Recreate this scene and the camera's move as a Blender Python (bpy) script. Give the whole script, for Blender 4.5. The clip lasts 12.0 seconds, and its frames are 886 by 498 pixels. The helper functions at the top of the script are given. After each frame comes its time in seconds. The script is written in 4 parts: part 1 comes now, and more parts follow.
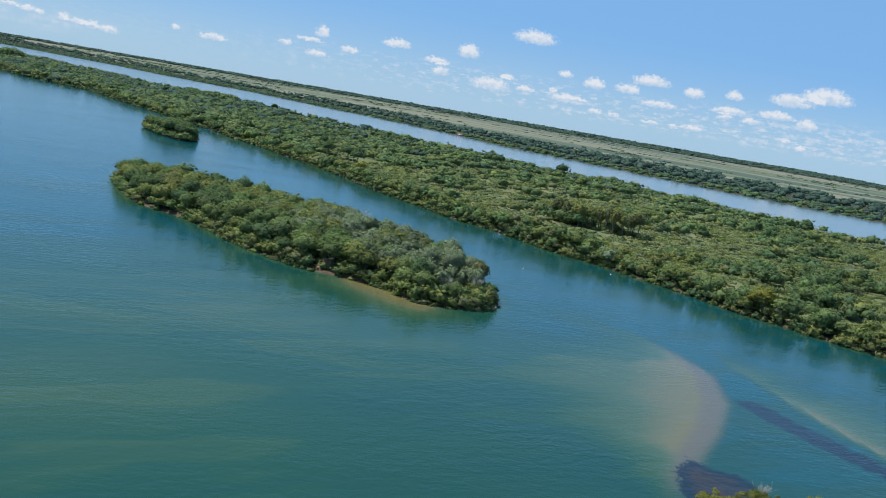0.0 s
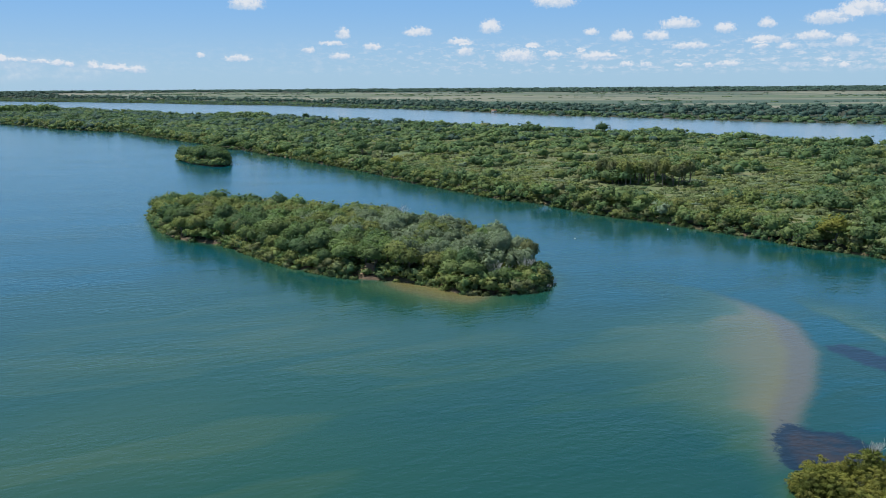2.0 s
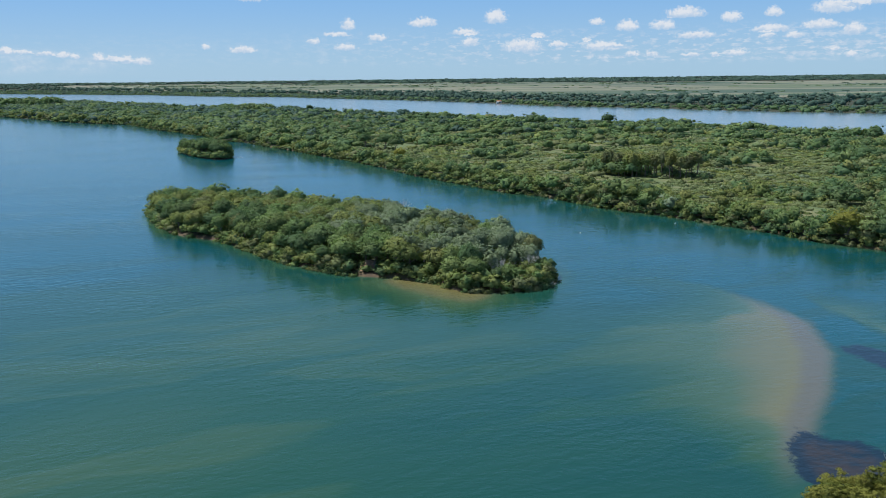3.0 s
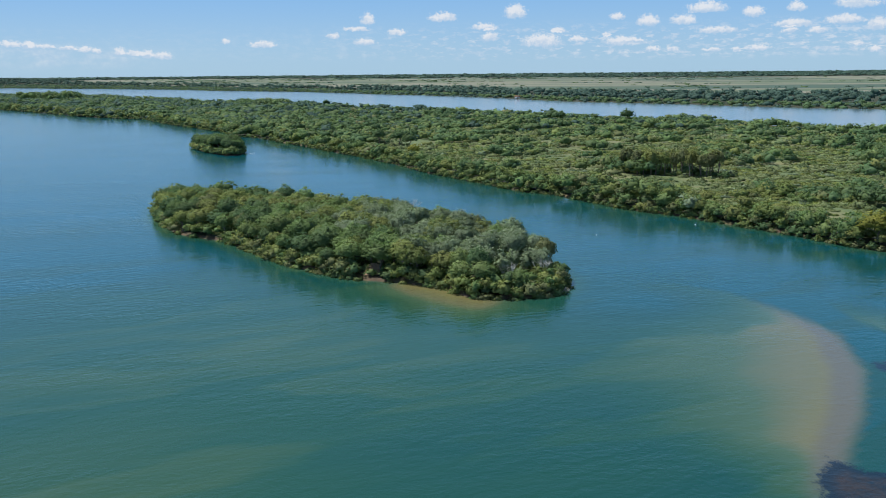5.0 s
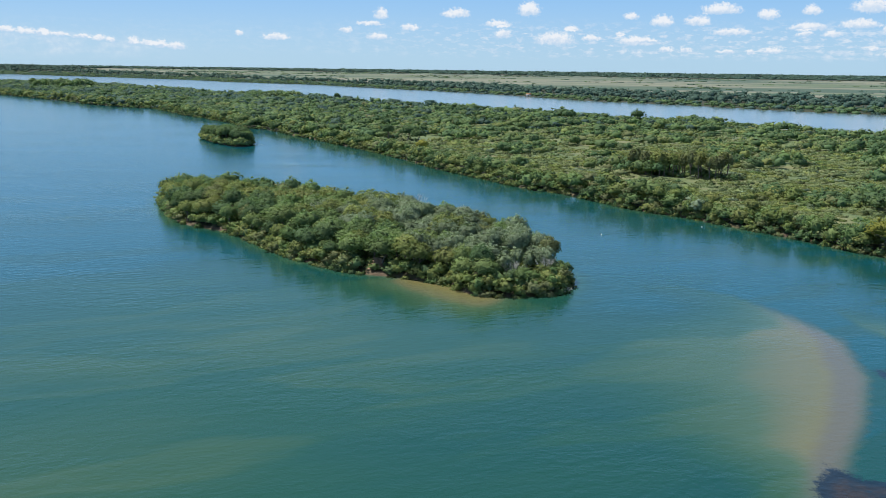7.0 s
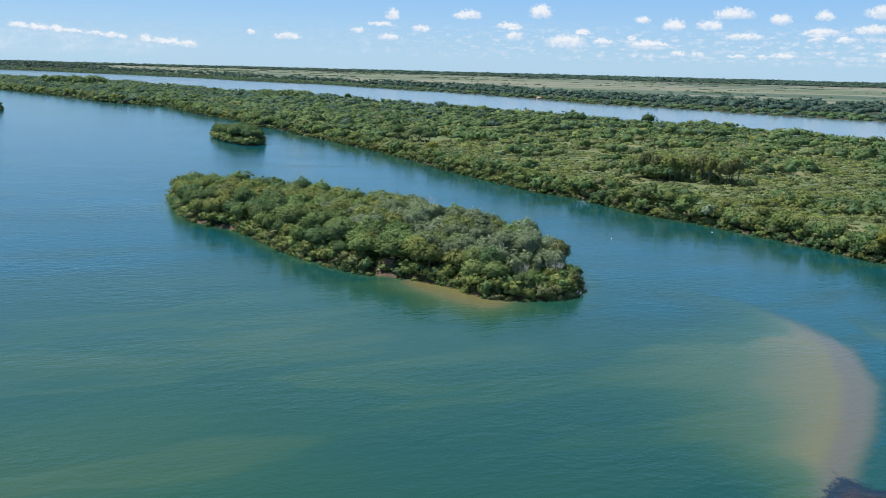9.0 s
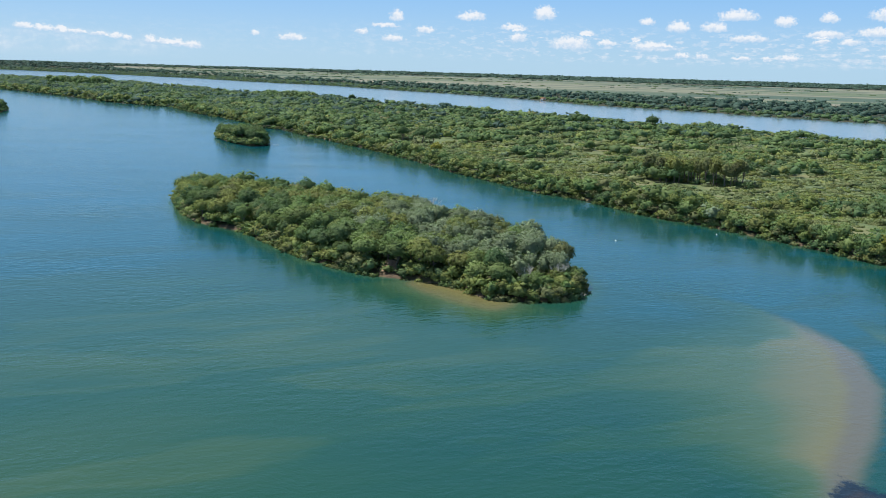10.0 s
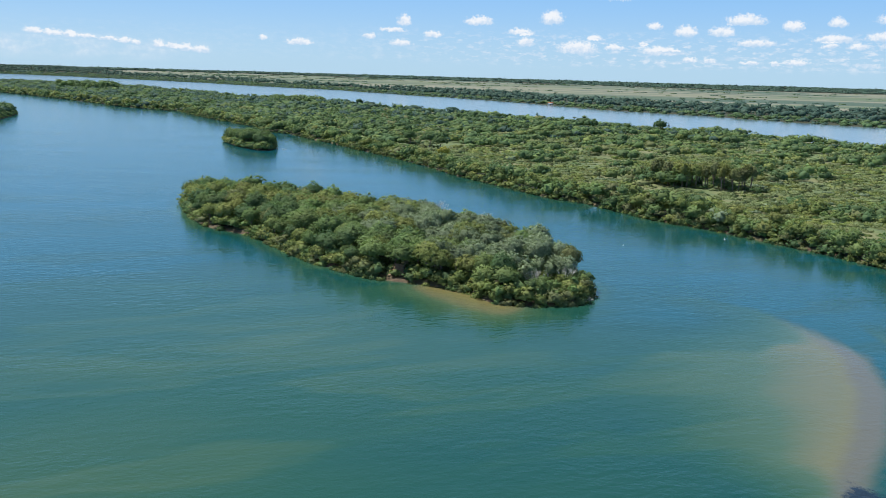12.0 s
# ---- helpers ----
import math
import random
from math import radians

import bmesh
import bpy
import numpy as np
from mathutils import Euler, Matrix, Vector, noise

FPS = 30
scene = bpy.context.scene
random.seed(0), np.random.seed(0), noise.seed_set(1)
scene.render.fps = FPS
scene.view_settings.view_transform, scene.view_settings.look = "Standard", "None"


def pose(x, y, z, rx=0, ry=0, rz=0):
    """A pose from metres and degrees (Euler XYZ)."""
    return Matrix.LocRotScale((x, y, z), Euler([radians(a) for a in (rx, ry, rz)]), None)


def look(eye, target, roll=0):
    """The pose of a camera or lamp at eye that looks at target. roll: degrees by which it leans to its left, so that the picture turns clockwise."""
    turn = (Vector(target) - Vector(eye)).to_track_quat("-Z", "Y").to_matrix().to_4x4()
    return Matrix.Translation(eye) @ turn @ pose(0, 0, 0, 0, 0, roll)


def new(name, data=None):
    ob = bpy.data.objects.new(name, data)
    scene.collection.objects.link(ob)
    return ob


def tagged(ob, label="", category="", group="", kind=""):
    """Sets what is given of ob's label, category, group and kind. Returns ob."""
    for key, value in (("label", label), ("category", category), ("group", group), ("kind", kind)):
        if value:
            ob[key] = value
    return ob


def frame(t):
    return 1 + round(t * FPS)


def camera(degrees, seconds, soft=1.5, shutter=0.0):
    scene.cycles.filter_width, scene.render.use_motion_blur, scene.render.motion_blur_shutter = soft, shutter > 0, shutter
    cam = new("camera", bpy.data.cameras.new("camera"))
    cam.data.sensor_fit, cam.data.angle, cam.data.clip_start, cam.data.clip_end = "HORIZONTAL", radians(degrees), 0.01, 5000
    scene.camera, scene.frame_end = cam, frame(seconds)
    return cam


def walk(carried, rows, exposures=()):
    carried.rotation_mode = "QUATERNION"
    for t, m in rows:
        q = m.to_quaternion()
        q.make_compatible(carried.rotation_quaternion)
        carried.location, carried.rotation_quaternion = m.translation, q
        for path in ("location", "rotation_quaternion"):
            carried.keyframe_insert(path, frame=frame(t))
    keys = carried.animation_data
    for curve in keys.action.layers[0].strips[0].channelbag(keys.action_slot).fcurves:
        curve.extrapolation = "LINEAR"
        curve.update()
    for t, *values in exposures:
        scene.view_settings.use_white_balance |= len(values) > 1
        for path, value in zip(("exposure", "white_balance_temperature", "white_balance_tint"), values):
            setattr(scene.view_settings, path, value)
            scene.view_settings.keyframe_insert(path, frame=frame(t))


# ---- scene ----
import functools

# ================= camera and its flight =================
cam = camera(53.5, 12.0, soft=0.76)
ROWS = [
    # seconds, x, y, z, turn to the left, look up, lean to the right
    (0, -7.02, -24.41, 44.72, -5.19, -8.99, -9.76),
    (0.1, -6.86, -24.08, 44.99, -4.79, -9.08, -9.78),
    (0.2, -6.63, -23.56, 44.92, -4.38, -9.07, -9.80),
    (0.3, -6.40, -23.04, 44.85, -3.66, -9.22, -7.42),
    (0.4, -6.17, -22.52, 44.78, -2.75, -9.38, -2.58),
    (0.5, -5.95, -22.00, 44.71, -2.39, -9.51, -0.92),
    (1, -4.87, -19.38, 44.66, -2.00, -9.80, 0.14),
    (1.5, -4.10, -16.85, 44.65, -1.80, -10.08, 0.25),
    (2, -3.51, -14.31, 44.65, -1.60, -10.39, 0.37),
    (2.5, -2.85, -11.58, 44.73, -1.39, -10.68, 0.52),
    (3, -2.36, -8.82, 44.86, -1.21, -10.97, 0.62),
    (5, -0.00, -0.00, 45.00, 0.00, -11.28, 0.54),
    (5.5, 0.41, 0.65, 44.99, 0.19, -11.42, 0.33),
    (6, 0.73, 0.79, 45.00, 0.32, -11.56, -0.02),
    (6.5, 0.97, 0.71, 44.94, 0.43, -11.55, -0.35),
    (7, 0.99, 0.70, 44.83, 0.52, -11.53, -0.76),
    (9, 0.58, 0.61, 44.95, 1.06, -11.45, -1.48),
    (9.5, 0.43, 0.54, 44.98, 1.16, -11.42, -1.60),
    (10, 0.43, 0.72, 44.96, 1.29, -11.38, -1.63),
    (10.5, 0.45, 0.94, 44.87, 1.42, -11.32, -1.65),
    (11, 0.56, 1.00, 44.85, 1.56, -11.24, -1.59),
    (11.5, 0.60, 0.88, 44.72, 1.70, -11.15, -1.60),
    (12, 0.42, 0.89, 44.87, 1.77, -11.11, -1.63),
]
walk(cam, [(t, pose(x, y, z, 90 + up, 0, turn) @ pose(0, 0, 0, 0, 0, -lean)) for t, x, y, z, turn, up, lean in ROWS],
     exposures=[(0.0, 0.08, 6400, 10), (3.0, 0.06, 6400, 10), (5.5, 0.10, 6450, 10), (6.4, 0.24, 6550, 10), (9.0, 0.27, 6600, 10), (12.0, 0.31, 6600, 10)])

# ================= world, sun, exposure =================
SUN_HIGH, SUN_TURN = 63.0, -72.0  # degrees above the horizon; degrees from the y axis towards x
sun = new("sun", bpy.data.lights.new("sun", "SUN"))
sun.data.energy, sun.data.angle, sun.data.color = 4.8, radians(0.55), (1.0, 0.95, 0.87)
ha, hr = radians(SUN_HIGH), radians(SUN_TURN)
sun_from = Vector((math.sin(hr) * math.cos(ha), math.cos(hr) * math.cos(ha), math.sin(ha)))
sun.matrix_world = look(sun_from * 200, (0, 0, 0))


class Tree:
    """Short hand for building node trees."""

    def __init__(self, owner):
        self.t = owner.node_tree
        self.t.nodes.clear()

    def add(self, kind, ins=None, **props):
        n = self.t.nodes.new(kind)
        for k, v in props.items():
            setattr(n, k, v)
        for k, v in (ins or {}).items():
            self.put(n.inputs[k], v)
        return n

    def put(self, socket, v):
        if isinstance(v, bpy.types.NodeSocket):
            self.t.links.new(v, socket)
        else:
            socket.default_value = v

    def math(self, op, a, b=0.0, clamp=False):
        return self.add("ShaderNodeMath", {0: a, 1: b}, operation=op, use_clamp=clamp).outputs[0]

    def vec(self, op, a, b=(0, 0, 0)):
        return self.add("ShaderNodeVectorMath", {0: a, 1: b}, operation=op).outputs[0]

    def mix(self, f, a, b, blend="MIX"):
        n = self.add("ShaderNodeMix", data_type="RGBA", blend_type=blend)
        self.put(n.inputs[0], f), self.put(n.inputs[6], a), self.put(n.inputs[7], b)
        return n.outputs[2]

    def noise(self, vector, scale, detail=3.0, rough=0.55, out=0):
        return self.add("ShaderNodeTexNoise", {"Vector": vector, "Scale": scale, "Detail": detail, "Roughness": rough}).outputs[out]

    def step(self, v, lo, hi, to_lo=0.0, to_hi=1.0):
        return self.add("ShaderNodeMapRange", {0: v, 1: lo, 2: hi, 3: to_lo, 4: to_hi}, interpolation_type="SMOOTHSTEP").outputs[0]


def rgb(r, g, b):
    return (r, g, b, 1.0)


# fair-weather cumulus low over the horizon: bearing, height, half width, half height, in degrees
CLOUDS = [
    (-13.4, 2.1, 0.32, 0.18), (-11.2, 1.9, 1.0, 0.26), (-6.8, 2.4, 0.52, 0.22), (-4.6, 3.4, 0.5, 0.45), (-5.3, 2.8, 1.0, 0.15),
    (-2.8, 2.6, 0.7, 0.26), (-4.8, 2.0, 0.85, 0.26), (0.1, 3.5, 1.0, 0.37), (4.7, 3.8, 0.8, 0.52), (2.8, 2.9, 0.92, 0.26),
    (3.1, 2.3, 0.63, 0.37), (7.4, 2.6, 0.55, 0.22), (6.4, 2.0, 1.4, 0.5), (11.0, 3.4, 0.55, 0.26), (11.4, 1.9, 1.36, 0.33),
    (12.9, 3.1, 0.77, 0.41), (15.0, 3.1, 0.9, 0.37), (16.3, 3.8, 1.3, 0.41), (19.0, 3.5, 0.7, 0.37), (17.0, 2.45, 1.4, 0.26),
    (21.3, 2.75, 1.2, 0.3), (24.0, 2.9, 1.2, 0.33), (25.8, 2.6, 0.7, 0.44), (24.8, 3.9, 1.5, 0.5), (21.4, 3.7, 0.55, 0.37),
    (8.7, 5.3, 1.5, 0.5), (-10.5, 5.2, 1.2, 0.5),
]
# small puffs in a loose field, and a street of them that sinks towards the horizon
puff = random.Random(5)
for k in range(12):
    CLOUDS.append((8.5 + k * 1.6 + puff.uniform(-0.5, 0.5), puff.uniform(1.1, 2.4), puff.uniform(0.3, 0.8), puff.uniform(0.12, 0.22)))
CLOUDS.append((26.6, 4.4, 1.6, 0.6))
for k in range(11):
    CLOUDS.append((-26.3 + k * 0.93 + puff.uniform(-0.2, 0.2), 1.98 - k * 0.075, puff.uniform(0.35, 0.75), puff.uniform(0.16, 0.32)))
world = bpy.data.worlds.new("sky")
scene.world = world
world.use_nodes = True
W = Tree(world)
sky = W.add("ShaderNodeTexSky", sky_type="NISHITA", sun_disc=False, sun_elevation=ha, sun_rotation=hr, altitude=300.0, air_density=1.0, dust_density=0.7, ozone_density=1.6)
way = W.vec("NORMALIZE", W.add("ShaderNodeTexCoord").outputs["Generated"])
xyz = W.add("ShaderNodeSeparateXYZ", {0: way}).outputs
bearing = W.math("MULTIPLY", W.math("ARCTAN2", xyz[0], xyz[1]), 57.2958)
height = W.math("MULTIPLY", W.math("ARCSINE", xyz[2]), 57.2958)
place = W.add("ShaderNodeCombineXYZ", {0: bearing, 1: height}).outputs[0]
billow = W.noise(place, 3.2, 5.0, 0.62, 1)
bent = W.vec("ADD", place, W.vec("MULTIPLY", W.vec("SUBTRACT", billow, (0.5, 0.5, 0.5)), (0.55, 0.42, 0)))
nearest, lit = 9.0, 0.0
for a, e, w, h in CLOUDS:
    d = W.vec("MULTIPLY", W.vec("SUBTRACT", bent, (a, e - 0.35 * h, 0)), (1 / w, 0.75 / h, 0))
    shape = W.vec("MAXIMUM", d, W.vec("MULTIPLY", d, (-1, -2.4, 0)))
    length = W.add("ShaderNodeVectorMath", {0: shape}, operation="LENGTH").outputs["Value"]
    nearest = W.math("MINIMUM", nearest, length)
    high = W.add("ShaderNodeSeparateXYZ", {0: d}).outputs[1]
    lit = W.math("ADD", lit, W.math("MULTIPLY", W.math("LESS_THAN", length, 1.3), high))
fine = W.noise(place, 4.2, 6.0, 0.68)
edge = W.math("ADD", nearest, W.math("MULTIPLY", W.math("SUBTRACT", fine, 0.5), 1.15))
heaps = W.math("MULTIPLY", W.step(edge, 1.08, 0.55), 0.97)
# thin rows of small clouds nearer the horizon
flat = W.vec("MULTIPLY", place, (1.5, 4.0, 0))
flecks = W.math("ADD", W.noise(flat, 0.9, 6.0, 0.62), W.math("MULTIPLY", W.noise(W.vec("MULTIPLY", place, (0.06, 0.12, 0)), 1.0, 1.0), 0.22))
band = W.math("MULTIPLY", W.step(height, 0.6, 1.2), W.step(height, 3.4, 2.0))
flecks = W.math("MULTIPLY", W.step(flecks, 0.57, 0.74), W.math("MULTIPLY", band, W.step(bearing, -12.0, 8.0, 0.12, 1.0)))
heaps = W.math("MULTIPLY", heaps, W.step(lit, -0.8, 0.2, 0.4, 1.0))
veil = W.math("MULTIPLY", W.math("MULTIPLY", W.step(height, 0.2, 1.0), W.step(height, 2.3, 1.3)), W.math("MULTIPLY", W.step(bearing, -15.0, -22.0), W.step(W.noise(flat, 0.35, 5.0, 0.6), 0.3, 0.7, 0.0, 0.5)))
cover = W.math("MAXIMUM", W.math("MAXIMUM", heaps, veil), W.math("MULTIPLY", flecks, 0.7))
shade = W.math("ADD", lit, W.math("MULTIPLY", W.math("SUBTRACT", W.noise(W.vec("ADD", place, (0.0, 0.16, 0)), 2.6, 4.0, 0.6), 0.5), 2.2))
tone = W.mix(W.step(shade, -0.35, 0.55), rgb(5.6, 7.0, 8.7), rgb(8.4, 8.8, 9.4))
low = W.mix(W.step(height, -0.5, 6.5), rgb(4.3, 6.75, 8.9), rgb(2.3, 5.2, 9.5))
air = W.mix(W.step(height, 40.0, 4.0, 0.0, 0.85), sky.outputs[0], low)
seen = W.mix(cover, air, tone)
W.add("ShaderNodeOutputWorld", {0: W.add("ShaderNodeBackground", {0: seen, 1: 0.085}).outputs[0]})


# ================= materials =================
def material(name):
    m = bpy.data.materials.new(name)
    m.use_nodes = True
    return m, Tree(m)


def leaf_material(name, dark, light, odd, gloss=0.5):
    """Leaves: a tone for each crown, one for each spray, patches, light through the blade."""
    m, n = material(name)
    where = n.add("ShaderNodeNewGeometry")
    own = n.add("ShaderNodeAttribute", attribute_name="crown_tone").outputs["Fac"]
    tree = n.math("FRACT", n.math("ADD", n.add("ShaderNodeObjectInfo").outputs["Random"], own))
    spray = where.outputs["Random Per Island"]
    c = n.mix(n.step(n.noise(where.outputs["Position"], 0.30, 3.0, 0.6), 0.32, 0.68), rgb(*dark), rgb(*light))
    c = n.mix(n.math("MULTIPLY", n.step(tree, 0.45, 1.0), 0.65), c, rgb(*odd))
    c = n.mix(n.math("MULTIPLY", n.step(n.noise(where.outputs["Position"], 0.05, 2.0), 0.5, 0.7), 0.4), c, rgb(*odd))
    crown = n.math("FRACT", n.math("MULTIPLY", tree, 7.31))
    v = n.math("MULTIPLY", n.math("ADD", 0.82, n.math("MULTIPLY", spray, 0.36)), n.math("ADD", 0.92, n.math("MULTIPLY", crown, 0.34)))
    c = n.mix(1.0, c, n.add("ShaderNodeCombineColor", {0: v, 1: v, 2: v}).outputs[0], "MULTIPLY")
    b = n.add("ShaderNodeBsdfPrincipled", {"Base Color": c, "Roughness": gloss + 0.15, "Specular IOR Level": 0.15})
    t = n.add("ShaderNodeBsdfTranslucent", {"Color": n.mix(1.0, c, rgb(0.90, 1.0, 0.68), "MULTIPLY")})
    n.add("ShaderNodeOutputMaterial", {0: n.add("ShaderNodeMixShader", {0: 0.34, 1: b.outputs[0], 2: t.outputs[0]}).outputs[0]})
    return m


def rough_material(name, a, b, scale, rough=0.9, bump=0.3, c=None, scale2=None):
    """Earth, bark, sand: two tones at two scales, with relief."""
    m, n = material(name)
    pos = n.add("ShaderNodeNewGeometry").outputs["Position"]
    f = n.noise(pos, scale, 5.0, 0.65)
    col = n.mix(n.step(f, 0.35, 0.68), rgb(*a), rgb(*b))
    if c:
        col = n.mix(n.step(n.noise(pos, scale2 or scale * 0.1, 3.0), 0.45, 0.62), col, rgb(*c))
    relief = n.add("ShaderNodeBump", {"Strength": bump, "Distance": 0.2 / scale, "Height": f}).outputs[0]
    p = n.add("ShaderNodeBsdfPrincipled", {"Base Color": col, "Roughness": rough, "Normal": relief})
    n.add("ShaderNodeOutputMaterial", {0: p.outputs[0]})
    return m


LEAF_GREEN = leaf_material("leaves_green", (0.095, 0.172, 0.062), (0.164, 0.244, 0.096), (0.184, 0.236, 0.088))
LEAF_OLIVE = leaf_material("leaves_olive", (0.136, 0.190, 0.062), (0.215, 0.261, 0.088), (0.218, 0.232, 0.084))
LEAF_DARK = leaf_material("leaves_dark", (0.064, 0.128, 0.056), (0.106, 0.176, 0.080), (0.130, 0.186, 0.078))
LEAF_SILVER = leaf_material("leaves_silver", (0.142, 0.200, 0.122), (0.215, 0.275, 0.180), (0.170, 0.228, 0.128), 0.5)
LEAF_BROWN = leaf_material("leaves_brownish", (0.128, 0.156, 0.074), (0.185, 0.205, 0.098), (0.165, 0.198, 0.085))
LEAF_YELLOW = leaf_material("leaves_yellow", (0.200, 0.210, 0.045), (0.340, 0.320, 0.065), (0.24, 0.26, 0.06))
LEAF_SCRUB = leaf_material("leaves_scrub", (0.138, 0.192, 0.088), (0.205, 0.256, 0.122), (0.212, 0.236, 0.108))
# far woods: the air's blue haze is put into this leaf colour
LEAF_FAR_HAZE = leaf_material("leaves_far_woods", (0.050, 0.105, 0.084), (0.078, 0.140, 0.112), (0.082, 0.134, 0.100))
LEAF_NEAR = leaf_material("leaves_yellow_green", (0.095, 0.125, 0.026), (0.235, 0.240, 0.054), (0.180, 0.170, 0.042))
LEAVES = [LEAF_GREEN, LEAF_OLIVE, LEAF_DARK, LEAF_SILVER, LEAF_BROWN, LEAF_YELLOW, LEAF_SCRUB, LEAF_FAR_HAZE, LEAF_NEAR]
GREEN, OLIVE, DARK, SILVER, BROWN, YELLOW, SCRUB, FAR_HAZE, NEAR = range(9)
BARK = rough_material("bark_grey", (0.10, 0.085, 0.065), (0.26, 0.23, 0.19), 3.0)
PALE = rough_material("bark_bleached", (0.52, 0.50, 0.46), (0.75, 0.73, 0.70), 4.0)
EARTH = rough_material("earth_red", (0.055, 0.042, 0.026), (0.125, 0.082, 0.050), 0.8, c=(0.10, 0.085, 0.04), scale2=0.12)
CLAY = rough_material("clay_reddish", (0.20, 0.125, 0.080), (0.34, 0.225, 0.150), 1.4)
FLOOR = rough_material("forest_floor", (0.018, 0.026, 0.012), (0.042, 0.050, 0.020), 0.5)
MEADOW = rough_material("marsh_meadow", (0.075, 0.115, 0.042), (0.125, 0.165, 0.062), 0.5, c=(0.155, 0.165, 0.072), scale2=0.03)
WHITE = rough_material("paint_white", (0.74, 0.74, 0.72), (0.82, 0.82, 0.80), 6.0, rough=0.4, bump=0.05)
TILE = rough_material("roof_tile", (0.30, 0.12, 0.06), (0.42, 0.19, 0.10), 3.0)
BED = rough_material("river_bed", (0.10, 0.10, 0.06), (0.20, 0.18, 0.12), 0.05)


def field_material():
    """Far farmland: long plots of pasture, straw and crops."""
    m, n = material("farmland")
    pos = n.add("ShaderNodeNewGeometry").outputs["Position"]
    flat = n.vec("MULTIPLY", n.vec("ADD", pos, n.vec("MULTIPLY", n.noise(pos, 0.004, 2.0, 0.5, 1), (60, 60, 0))), (0.0011, 0.0085, 0))
    plots = n.add("ShaderNodeTexVoronoi", {"Vector": flat, "Scale": 1.0}, feature="F1").outputs
    tone = n.add("ShaderNodeSeparateColor", {0: plots["Color"]}).outputs
    c = n.mix(n.step(tone[0], 0.3, 0.6), rgb(0.050, 0.092, 0.064), rgb(0.205, 0.205, 0.150))
    c = n.mix(n.step(tone[1], 0.55, 0.85, 0, 0.8), c, rgb(0.120, 0.160, 0.085))
    c = n.mix(n.step(n.noise(n.vec("MULTIPLY", pos, (0.012, 0.035, 1)), 1.0, 5.0, 0.65), 0.40, 0.66, 0, 0.5), c, rgb(0.066, 0.102, 0.068))
    p = n.add("ShaderNodeBsdfPrincipled", {"Base Color": c, "Roughness": 0.95})
    n.add("ShaderNodeOutputMaterial", {0: p.outputs[0]})
    return m


